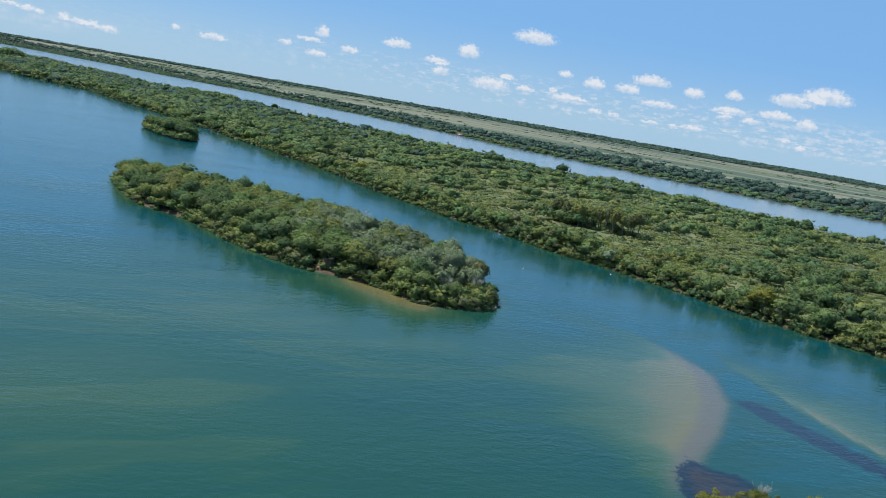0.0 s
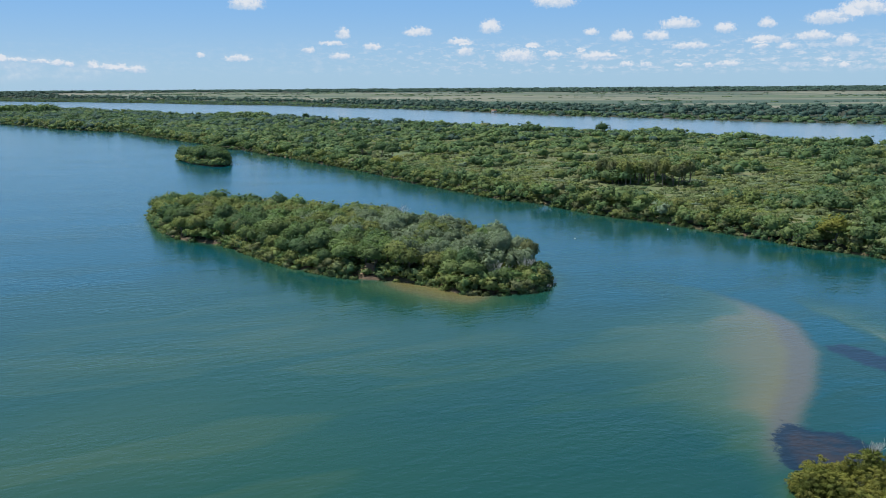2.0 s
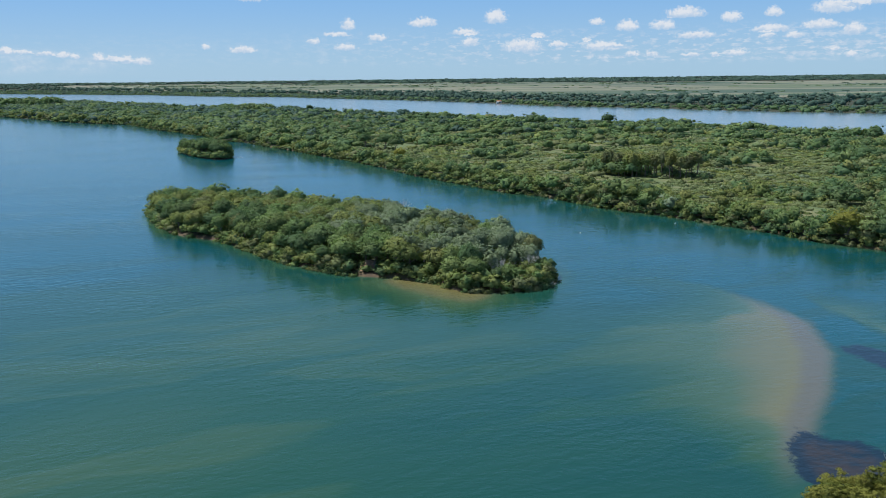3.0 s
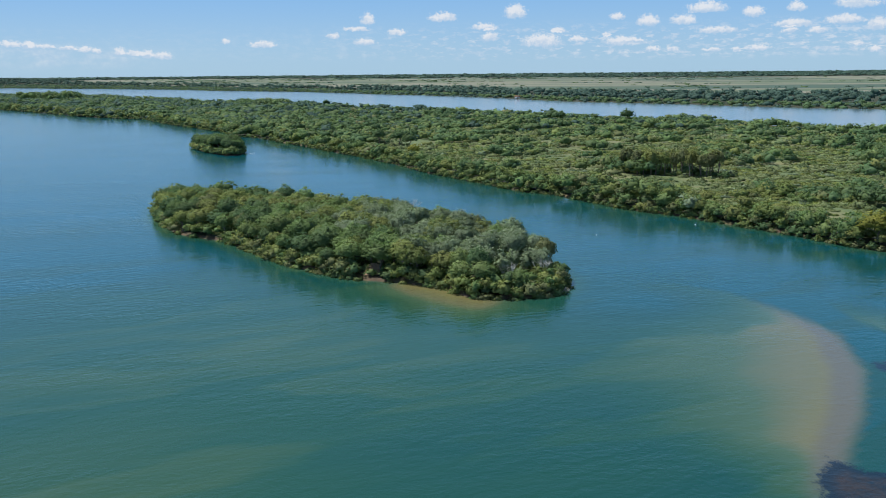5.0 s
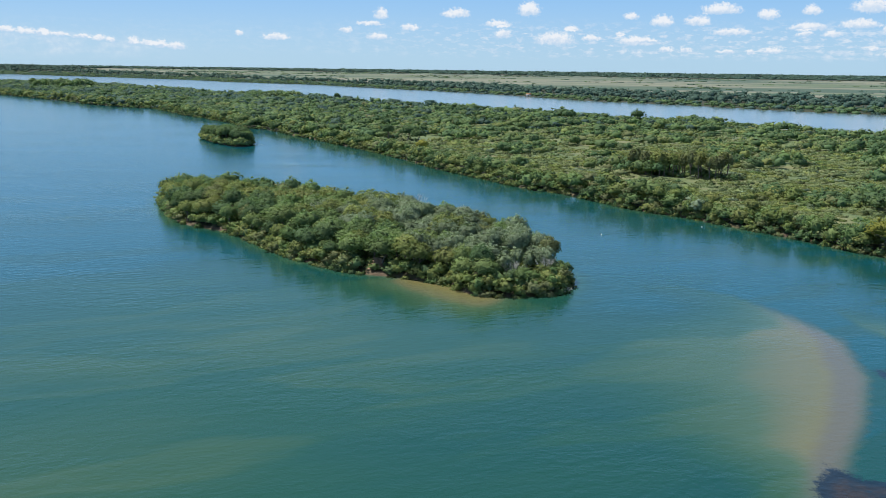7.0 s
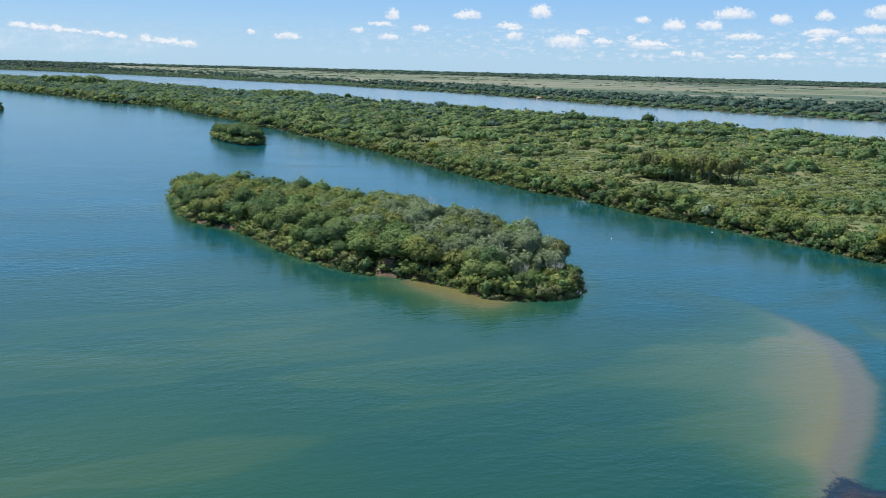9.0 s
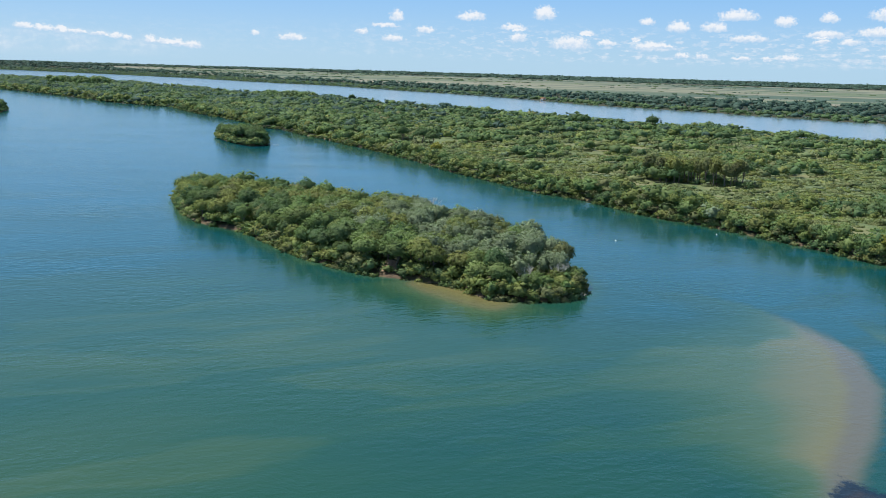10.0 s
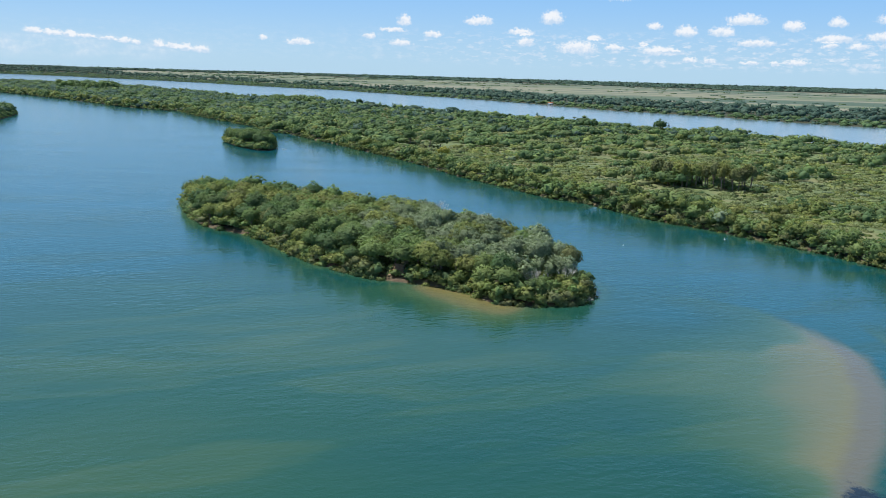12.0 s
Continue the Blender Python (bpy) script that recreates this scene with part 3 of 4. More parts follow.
@functools.cache
def dome_shape(around, rings):
    """Verts and triangles of a rounded dome, a little more than half a ball."""
    verts, tris = [(0.0, 0.0, 1.0)], [(0, 1 + k, 1 + (k + 1) % around) for k in range(around)]
    for i in range(1, rings + 1):
        a = i / rings * 1.95
        verts += [(math.sin(a) * math.cos(6.2832 * (k + i / 2) / around), math.sin(a) * math.sin(6.2832 * (k + i / 2) / around), math.cos(a)) for k in range(around)]
    for i in range(rings - 1):
        for k in range(around):
            a, b = 1 + i * around + k, 1 + i * around + (k + 1) % around
            tris += [(a, a + around, b), (b, a + around, b + around)]
    return np.array(verts), np.array(tris)


def foliage(rng, trees, lobes, leaves, leaf, cover, deep=0.85, ragged=0.0):
    """Crowns for rows of x, y, foot, height, radius, kind: each crown an uneven dome of small lobes, each lobe a dark heart with many leaf sprays round it.
    Returns verts, [quads, tris], the kind of each face, the lobes, the shading normals and each face's crown."""
    T = len(trees)
    x, y, foot, tall, wide = trees[:, :5].T
    kind = trees[:, 5].astype(int)
    order = (np.arange(lobes)[None] + 0.2 + 0.6 * rng.random((T, lobes))) / lobes
    up = 1 - 1.22 * order
    flat = np.sqrt(1 - up ** 2)
    ang = np.arange(lobes)[None] * 2.39996 + rng.normal(size=(T, lobes)) * 0.35 + rng.random((T, 1)) * 6.2832
    turn = rng.random((T, 2, 1)) * 6.2832
    uneven = 1 + 0.16 * np.cos(2 * ang + turn[:, 0]) + 0.13 * np.cos(3 * ang + turn[:, 1])
    shell = (0.78 - 0.4 * ragged + (0.16 + ragged) * rng.random((T, lobes))) * uneven
    size = (0.15 + 0.15 * rng.random((T, lobes)) ** 1.4) * wide[:, None] * (30 / max(lobes, 5)) ** 0.3
    high = np.minimum(tall * 0.62, wide * deep)[:, None]
    cx = x[:, None] + np.cos(ang) * flat * shell * wide[:, None]
    cy = y[:, None] + np.sin(ang) * flat * shell * wide[:, None]
    cz = (foot + tall)[:, None] - high * (1 - up * shell * 1.03) - size * 0.3
    cz = np.maximum(cz, foot[:, None] + size * 0.35)
    c = np.stack([cx, cy, cz], -1).reshape(-1, 3)
    dome = np.stack([np.cos(ang) * flat, np.sin(ang) * flat, up], -1).reshape(-1, 1, 3)
    r = size.reshape(-1)
    k = np.repeat(kind, lobes)
    own = np.repeat(np.arange(T), lobes)
    N = len(c)
    # leaf sprays round the lobes, and a cover of sprays over the dome between them
    d = rng.normal(size=(N, leaves, 3))
    d[..., 2] = np.abs(d[..., 2]) * 1.0 - 0.28
    d /= np.linalg.norm(d, axis=-1, keepdims=True)
    p = c[:, None] + d * r[:, None, None] * (0.70 + 0.52 * rng.random((N, leaves, 1))) * np.array([1, 1, 0.8])
    grown = np.broadcast_to((0.7 + 0.3 * r / r.mean())[:, None], (N, leaves))
    rise = 1 - 1.25 * rng.random((T, cover))
    way = rng.random((T, cover)) * 6.2832
    out = np.sqrt(1 - rise ** 2)
    bulge = (1 + 0.16 * np.cos(2 * way + turn[:, 0]) + 0.13 * np.cos(3 * way + turn[:, 1])) * (0.72 - 0.4 * ragged + 0.30 * rng.random((T, cover)))
    e = np.stack([np.cos(way) * out, np.sin(way) * out, rise], -1)
    pe = e * bulge[..., None] * np.stack([wide, wide, high[:, 0]], -1)[:, None] + np.stack([x, y, foot + tall - high[:, 0]], -1)[:, None]
    pe[..., 2] = np.maximum(pe[..., 2], foot[:, None] + 0.15)
    P = np.concatenate([p.reshape(-1, 3), pe.reshape(-1, 3)])
    D = np.concatenate([d.reshape(-1, 3), e.reshape(-1, 3)])
    S = np.concatenate([grown.ravel(), np.full(T * cover, 1.2)])[:, None]
    nrm = D * 0.9 + rng.normal(size=D.shape) * 0.40 + np.array([0, 0, 0.40])
    nrm /= np.linalg.norm(nrm, axis=-1, keepdims=True)
    u = np.cross(nrm, rng.normal(size=D.shape))
    u /= np.linalg.norm(u, axis=-1, keepdims=True) + 1e-9
    v = np.cross(nrm, u)
    s = leaf * (0.6 + 0.8 * rng.random((len(P), 1))) * S
    u, v = u * s, v * s * 0.62
    sag = nrm * s * -0.25
    quad = np.stack([P - u + sag, P - v * 0.9 + u * 0.1, P + u + sag, P + v - u * 0.15], 1).reshape(-1, 3)
    q = np.arange(len(quad)).reshape(-1, 4)
    # a heart in each lobe, and a leafy dome inside the whole crown
    solid, sides = (ICO, ICO_F) if leaves > 50 else (OCTA, OCTA_F)
    heart = (c[:, None] + solid[None] * r[:, None, None] * np.array([0.72, 0.72, 0.50]) * (0.8 + 0.35 * rng.random((N, len(solid), 1)))).reshape(-1, 3)
    t = (sides[None] + (np.arange(N) * len(solid))[:, None, None]).reshape(-1, 3) + len(quad)
    hull, hull_faces = dome_shape(10, 4) if lobes > 24 else dome_shape(7, 2) if lobes > 11 else dome_shape(5, 2)
    around = np.arctan2(hull[:, 1], hull[:, 0])[None]
    swell = (1 + 0.16 * np.cos(2 * around + turn[:, 0]) + 0.13 * np.cos(3 * around + turn[:, 1])) * (0.90 + 0.2 * rng.random((T, len(hull)))) * (0.66 - 0.4 * ragged)
    spread_out = hull[None] * swell[..., None] * np.stack([wide, wide, high[:, 0]], -1)[:, None]
    core = (spread_out + np.stack([x, y, foot + tall - high[:, 0]], -1)[:, None]).reshape(-1, 3)
    core[:, 2] = np.maximum(core[:, 2], np.repeat(foot, len(hull)) + 0.05)
    g = (hull_faces[None] + (np.arange(T) * len(hull))[:, None, None]).reshape(-1, 3) + len(quad) + len(heart)
    # leaves shade with the roundness of their lobe and crown, as a mass of leaves does
    main = np.concatenate([np.broadcast_to(dome, d.shape).reshape(-1, 3), e.reshape(-1, 3)])
    round_leaf = D * 0.42 + main * 0.55 + nrm * 0.22
    round_heart = (solid[None] * 0.5 + dome * 0.6).reshape(-1, 3)
    round_core = np.broadcast_to(hull[None], (T, len(hull), 3)).reshape(-1, 3)
    shading = np.concatenate([np.repeat(round_leaf, 4, axis=0), round_heart, round_core])
    shading /= np.linalg.norm(shading, axis=1, keepdims=True) + 1e-9
    per_face = lambda a, b: np.concatenate([np.repeat(a, leaves), np.repeat(b, cover), np.repeat(a, len(sides)), np.repeat(b, len(hull_faces))])
    return np.concatenate([quad, heart, core]), [q, np.concatenate([t, g])], per_face(k, kind), c, shading, per_face(own, np.arange(T))


def tubes(paths, sides=5):
    """Tapered tubes along short paths: each a pair of points (n, 3) and radii (n)."""
    verts, quads, base = [], [], 0
    for pts, radii in paths:
        pts = np.asarray(pts, float)
        for i, (p, r) in enumerate(zip(pts, radii)):
            way = pts[min(i + 1, len(pts) - 1)] - pts[max(i - 1, 0)]
            way /= np.linalg.norm(way) + 1e-9
            side = np.cross(way, (0.31, 0.95, 0.05) if abs(way[2]) > 0.5 else (0, 0, 1.0))
            side /= np.linalg.norm(side) + 1e-9
            other = np.cross(way, side)
            for s in range(sides):
                a = 6.2832 * s / sides
                verts.append(p + (side * math.cos(a) + other * math.sin(a)) * r)
        for i in range(len(pts) - 1):
            for s in range(sides):
                a, b = base + i * sides + s, base + i * sides + (s + 1) % sides
                quads.append((a, b, b + sides, a + sides))
        base += len(pts) * sides
    return np.array(verts), np.array(quads)


def part(name, me, parent, label=""):
    ob = new(name, me)
    ob.parent = parent
    return tagged(ob, label)


KIND_WORDS = {
    GREEN: "leafy green broadleaf tree with a domed crown", OLIVE: "olive-green spreading riverside tree with dense leaves",
    DARK: "dark green dense tree with a rounded crown", SILVER: "silver-grey leaved tree with pale slender trunk",
    BROWN: "brownish-green tree with thinning dry foliage", NEAR: "yellow-green bushy tree leaning over the water", YELLOW: "yellow flowering tree with a broad crown",
}


def tree_model(rng, kind, tall, wide, lobes=40, leaves=17, leaf=0.19, deep=0.82, cover=500, ragged=0.06):
    """A tree at the origin: an empty foot with a trunk, its limbs and a crown."""
    ob = new("tree")
    ob.empty_display_size = 0.5
    v, f, k, lobe, shading, _ = foliage(rng, np.array([[0, 0, 0, tall, wide, 0]], float), lobes, leaves, leaf, cover, deep, ragged)
    bark = PALE if kind == SILVER else BARK
    lean = rng.normal(size=2) * 0.35
    fork = np.array([lean[0], lean[1], tall * 0.42])
    thick = 0.10 + tall * 0.014
    paths = [([(0, 0, -0.4), (lean[0] * 0.35, lean[1] * 0.4, tall * 0.2), fork, (lean[0] * 1.3, lean[1] * 1.2, tall * 0.72)], (thick * 1.25, thick, thick * 0.8, thick * 0.3))]
    trunk = part("trunk", mesh_from("trunk", *tubes(paths), [bark]), ob)
    for c in lobe[3::7][:5]:
        knee = fork * 0.55 + c * 0.45 + np.array([0, 0, -0.25])
        limb = ([fork - [0, 0, rng.random() * tall * 0.12], knee, c], (thick * 0.5, thick * 0.36, thick * 0.12))
        part("limb", mesh_from("limb", *tubes([limb], 4), [bark]), trunk)
    part("crown", mesh_from("crown", v, f, [LEAVES[kind]], normals=shading), ob)
    return tagged(ob, KIND_WORDS[kind], "tree")


def scatter(rng, outline, gap, tries=40000):
    """Points inside an outline, no two nearer than the gap."""
    lo, hi = outline.min(0), outline.max(0)
    pts = lo + rng.random((tries, 2)) * (hi - lo)
    pts = pts[inside(outline, pts)]
    cells, kept = {}, []
    for p in pts:
        i, j = int(p[0] // gap), int(p[1] // gap)
        if all((p[0] - q[0]) ** 2 + (p[1] - q[1]) ** 2 > gap * gap for a in (-1, 0, 1) for b in (-1, 0, 1) for q in cells.get((i + a, j + b), ())):
            cells.setdefault((i, j), []).append(p)
            kept.append(p)
    return np.array(kept)


def patch(x, y, scale, seed):
    """Smooth noise from 0 to 1 over the plan."""
    return 0.5 + 0.5 * np.array([noise.noise((a / scale + seed, b / scale - seed, seed * 0.37)) for a, b in zip(np.ravel(x), np.ravel(y))])


rng = np.random.default_rng(7)
models = {}
for kind, count in ((GREEN, 3), (OLIVE, 3), (DARK, 2), (SILVER, 3), (BROWN, 2), (YELLOW, 1)):
    models[kind] = [tree_model(rng, kind, 7.3 if kind != SILVER else 7.7, 3.3, leaf=0.18 if kind != SILVER else 0.19) for _ in range(count)]
unused = {ob for group in models.values() for ob in group}


def plant(kind, x, y, foot, scale, group, label="", rise=1.0):
    """One more tree of a kind: the first of each model is used itself, further ones are copies."""
    model = models[kind][rng.integers(len(models[kind]))]
    m = Matrix.Translation((x, y, foot)) @ Matrix.Rotation(rng.random() * 6.28, 4, "Z") @ Matrix.Diagonal((scale * rng.uniform(0.9, 1.15), scale * rng.uniform(0.9, 1.15), scale * rise * rng.uniform(0.88, 1.1), 1))
    if model in unused:
        unused.discard(model)
        model.matrix_basis = m
        ob = model
    else:
        ob = model.copy()
        scene.collection.objects.link(ob)
        ob.matrix_basis = m
        for child in model.children:
            twin = child.copy()
            scene.collection.objects.link(twin)
            twin.parent = ob
            for grand in child.children:
                small = grand.copy()
                scene.collection.objects.link(small)
                small.parent = twin
    return tagged(ob, label, group=group)


def shrink(outline, d):
    edge = np.roll(outline, -1, 0) - np.roll(outline, 1, 0)
    out = np.stack([edge[:, 1], -edge[:, 0]], 1) / (np.linalg.norm(edge, axis=1)[:, None] + 1e-9)
    turn = np.sign(np.sum(outline[:, 0] * np.roll(outline[:, 1], -1) - np.roll(outline[:, 0], -1) * outline[:, 1]))
    return outline - out * turn * d


def woods(name, rng, trees, lobes, leaves, leaf, cover, label):
    """Uncounted trees as one object."""
    v, f, k, _, shading, own = foliage(rng, trees, lobes, leaves, leaf, cover)
    me = mesh_from(name, v, f, LEAVES, k, normals=shading)
    tone = rng.random(len(trees))[own]
    me.attributes.new("crown_tone", "FLOAT", "FACE").data.foreach_set("value", tone.astype(np.float32))
    return tagged(new(name, me), label, "woodland", kind="stuff")


# the island's trees, one by one
big = scatter(rng, shrink(ISLAND, 4.0), 6.8)
small = scatter(rng, shrink(ISLAND, 1.7), 3.6)
small = small[np.min(np.linalg.norm(small[:, None] - big[None], axis=2), axis=1) > 3.5]
spots = np.concatenate([big, small])
mixed = patch(spots[:, 0], spots[:, 1], 20, 3.1)
for i, ((x, y), a) in enumerate(zip(spots, mixed)):
    pick = rng.random()
    silver_zone = math.exp(-((x - 12) / 20) ** 2 - ((y - 203) / 26) ** 2) + 0.9 * math.exp(-((x + 10) / 24) ** 2 - ((y - 240) / 24) ** 2)
    inland = y - np.interp(x, [-98, -59, -22, 5, 28], [297, 237, 193, 175, 185])
    front = inland < 6
    if abs(x + 16) < 3.0 and inland < 4:
        continue
    if pick < 0.74 * silver_zone and inland > 10:
        kind = SILVER
    elif pick > 0.93:
        kind = BROWN
    elif a > 0.53:
        kind = OLIVE if pick < 0.8 else GREEN
    elif a < 0.43:
        kind = DARK if pick < 0.55 else GREEN
    else:
        kind = GREEN if pick < 0.65 else OLIVE
    if x < -84:
        plant(kind if kind != SILVER else GREEN, x, y, 0.8, rng.uniform(0.8, 1.0), "trees of the river island", rise=1.05)
    elif x > 8 and inland < 9:
        plant(kind, x, y, 0.8, rng.uniform(0.55, 0.75), "trees of the river island", rise=0.8)
    elif i < len(big):
        plant(kind, x, y, 0.8, rng.uniform(1.0, 1.28), "trees of the river island", rise=rng.uniform(0.88, 0.98) * (0.85 if front else 1))
    else:
        plant(kind, x, y, 0.8, (0.78 if front else 0.96) * rng.uniform(0.78, 1.1), "trees of the river island", rise=1.04)
# slender pale-stemmed trees, their crowns high, at the island's tip
models["slender"] = [tree_model(rng, SILVER, 7.0, 1.9, lobes=26, leaves=18, leaf=0.19, deep=1.4, cover=220) for _ in range(3)]
unused |= set(models["slender"])
for x, y in ((12.8, 183.6), (15.2, 186.5), (18.0, 185.4), (20.4, 184.6), (22.0, 187.6)):
    plant("slender", x, y, 0.8, rng.uniform(0.85, 1.05), "trees of the river island", "slender silver-leaved tree with a bare pale stem")

# bushes that hang over the island's shores
def shore_bushes(outline, gap, tall, wide, rng, kinds):
    ring = np.concatenate([outline, outline[:1]])
    at = np.concatenate([[0], np.cumsum(np.linalg.norm(np.diff(ring, axis=0), axis=1))])
    s = np.arange(0, at[-1], gap)
    s = s + rng.normal(size=len(s)) * gap * 0.25
    x, y = np.interp(s, at, ring[:, 0]), np.interp(s, at, ring[:, 1])
    n = len(s)
    return np.column_stack([x, y, np.full(n, 0.15), tall * (0.55 + 0.8 * rng.random(n)), wide * (0.7 + 0.6 * rng.random(n)), rng.choice(kinds, n)])


bush = shore_bushes(shrink(ISLAND, 0.5), 1.5, 3.2, 1.8, rng, [GREEN, OLIVE, OLIVE, DARK, BROWN])
keep = ~((bush[:, 0] < -62) & (bush[:, 0] > -86) & (bush[:, 1] < 275) & (rng.random(len(bush)) < 0.6)) & ~((np.abs(bush[:, 0] + 15.5) < 2.7) & (bush[:, 1] < 200)) & ~((bush[:, 0] > -7) & (bush[:, 0] < 3) & (bush[:, 1] < 190) & (rng.random(len(bush)) < 0.12))
inner = shore_bushes(shrink(ISLAND, 3.2), 2.1, 3.8, 2.1, rng, [GREEN, OLIVE, DARK, GREEN])
inner = inner[~((np.abs(inner[:, 0] + 15.5) < 3.2) & (inner[:, 1] < 205))]
skirt = shore_bushes(shrink(ISLAND, -0.3), 1.6, 1.4, 1.2, rng, [GREEN, OLIVE, DARK, BROWN])
skirt[:, 2] = -0.4
bare = ((np.abs(skirt[:, 0] + 16) < 2.6) & (skirt[:, 1] < 200)) | ((np.abs(skirt[:, 0] + 5) < 1.6) & (skirt[:, 1] < 192))
skirt = skirt[~bare & (rng.random(len(skirt)) < np.where((skirt[:, 0] < -62) & (skirt[:, 0] > -84) & (skirt[:, 1] < 265), 0.15, 0.8))]
woods("shore_bushes", rng, np.concatenate([bush[keep], inner, skirt]), 8, 11, 0.22, 36, "olive and green bushes overhanging the island shore")

spots = scatter(rng, shrink(ISLAND, 1.6), 2.6)
# mostly dark leaves: shade in the gaps between crowns, set by colour
under = np.column_stack([spots, np.full(len(spots), 0.6), rng.uniform(1.6, 3.2, len(spots)), rng.uniform(1.3, 2.0, len(spots)), rng.choice([DARK, DARK, GREEN], len(spots))])
woods("undergrowth", rng, under, 4, 4, 0.30, 14, "dense green undergrowth between the island's trees")

# islet trees
for outline, gap, group in ((ISLET, 5.0, "trees of the small islet"),):
    for x, y in scatter(rng, shrink(outline, 2.5), gap):
        plant(rng.choice([GREEN, DARK, DARK]), x, y, 0.4, rng.uniform(0.85, 1.05) + 0.38 * math.exp(-((x + 132) / 16) ** 2), group)
bush = shore_bushes(shrink(ISLET, 0.2), 2.2, 3.4, 2.2, rng, [GREEN, DARK, OLIVE])
spots = scatter(rng, shrink(ISLET, 1.5), 3.0)
bush = np.concatenate([bush, np.column_stack([spots, np.full(len(spots), 0.4), rng.uniform(3.5, 5.5, len(spots)), rng.uniform(2.0, 2.8, len(spots)), rng.choice([GREEN, DARK], len(spots))])])
woods("islet_bushes", rng, bush, 5, 9, 0.36, 22, "dark green bushes round the small islet's shore")
spots = scatter(rng, shrink(ISLET_FAR, 3), 6)
spots = spots[spots[:, 0] > -470]
trees = np.column_stack([spots, np.full(len(spots), 0.6), rng.uniform(7, 10, len(spots)), rng.uniform(3.4, 4.4, len(spots)), rng.choice([DARK, DARK, FAR_HAZE], len(spots))])
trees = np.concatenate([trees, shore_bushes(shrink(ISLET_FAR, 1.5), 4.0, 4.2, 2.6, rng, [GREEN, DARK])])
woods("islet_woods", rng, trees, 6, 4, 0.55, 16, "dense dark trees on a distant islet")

# the long island: tall trees on its bank, scrub, thickets and open marsh inland
def long_island_spots(rng, gap_of):
    """Jittered spots between the two shores, spaced by how far off they are."""
    out = []
    for lo, hi, gap in gap_of:
        xs = np.arange(-1700, 420, gap)
        ys = np.arange(lo, hi, gap)
        g = np.stack(np.meshgrid(xs, ys), -1).reshape(-1, 2) + (rng.random((len(xs) * len(ys), 2)) - 0.5) * gap * 0.95
        ok = (g[:, 1] > near_shore(g[:, 0]) + 1.2) & (g[:, 1] < back_shore(g[:, 0]) - 2) & (g[:, 0] > -0.62 * g[:, 1] - 60) & (g[:, 0] < 0.5 * g[:, 1] + 70)
        g = g[ok]
        out.append((g, gap))
    return out


def long_island_trees(g, gap, rng):
    inland = g[:, 1] - near_shore(g[:, 0])
    across = inland * 0.72
    rim = np.clip(1 - across / 17, 0, 1)
    rim = np.maximum(rim, np.clip(1 - (back_shore(g[:, 0]) - g[:, 1]) * 0.72 / 30, 0, 1) * 0.7)
    thick = patch(g[:, 0], g[:, 1], 45, 5.3) * 0.65 + patch(g[:, 0], g[:, 1], 15, 9.1) * 0.35
    left = np.clip((-20 - g[:, 0]) / 120, 0, 1)
    wood = np.clip((thick - 0.53) / 0.12 + left * 0.9 + np.clip((g[:, 1] - 520) / 400, 0, 0.5), 0, 1)
    open_marsh = patch(g[:, 0], g[:, 1], 60, 1.7) * 0.7 + patch(g[:, 0], g[:, 1], 18, 4.4) * 0.3
    ridge = np.maximum(rim, 0)
    tall = 1.0 + 5.8 * wood + 5.0 * ridge * (1 - 0.55 * wood)
    tall *= rng.uniform(0.75, 1.2, len(g)) * np.clip(0.75 + (back_shore(g[:, 0]) - g[:, 1]) / 60, 0.75, 1)
    stout = np.maximum(wood, ridge)
    wide = np.where(stout > 0.4, gap * 0.42 + 1.9, gap * 0.58) * rng.uniform(0.75, 1.3, len(g))
    blend = patch(g[:, 0], g[:, 1], 16, 2.9)
    roll = np.clip(0.5 + (blend - 0.5) * 1.1 + (rng.random(len(g)) - 0.5) * 0.45, 0, 0.999)
    kind = np.where(wood > 0.45, np.where(roll < 0.36, GREEN, np.where(roll < 0.76, DARK, OLIVE)), np.where(roll < 0.55, SCRUB, np.where(roll < 0.8, OLIVE, np.where(roll < 0.88, SILVER, GREEN))))
    kind = np.where((rim > 0.35) & (roll < 0.85), np.where(roll < 0.4, OLIVE, np.where(roll < 0.68, GREEN, DARK)), kind)
    kind = np.where(rng.random(len(g)) < 0.05, BROWN, kind)
    tall = np.where((open_marsh > 0.52) & (rim < 0.1) & (wood < 0.25), tall * 0.5, tall)
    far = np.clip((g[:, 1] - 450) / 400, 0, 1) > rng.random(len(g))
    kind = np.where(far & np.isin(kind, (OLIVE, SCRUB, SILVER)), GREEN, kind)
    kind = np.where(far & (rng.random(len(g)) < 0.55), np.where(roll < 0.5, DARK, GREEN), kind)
    # with distance, more crowns take the haze-tinted leaves in place of real haze
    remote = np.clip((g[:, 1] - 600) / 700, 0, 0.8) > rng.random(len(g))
    kind = np.where(remote, np.where(roll < 0.5, FAR_HAZE, DARK), kind)
    keep = ~((stout > 0.4) & (rng.random(len(g)) < (0.42 if gap < 7 else 0.1))) & ~((open_marsh > 0.50) & (rim < 0.1) & (wood < 0.25) & (rng.random(len(g)) < 0.35))
    # meadows, some of them open, and the low scrub before the tall stand
    for cx, cy, rx, ry, bare in ((-19, 578, 16, 30, 0.75), (60, 516, 24, 13, 0.4), (98, 363, 22, 9, 0.0)):
        low = ((g[:, 0] - cx) / rx) ** 2 + ((g[:, 1] - cy) / ry) ** 2 < rng.uniform(0.75, 1.2, len(g))
        tall, wide = np.where(low, rng.uniform(0.5, 1.3, len(g)), tall), np.where(low, gap * 0.5, wide)
        kind = np.where(low, SCRUB, kind)
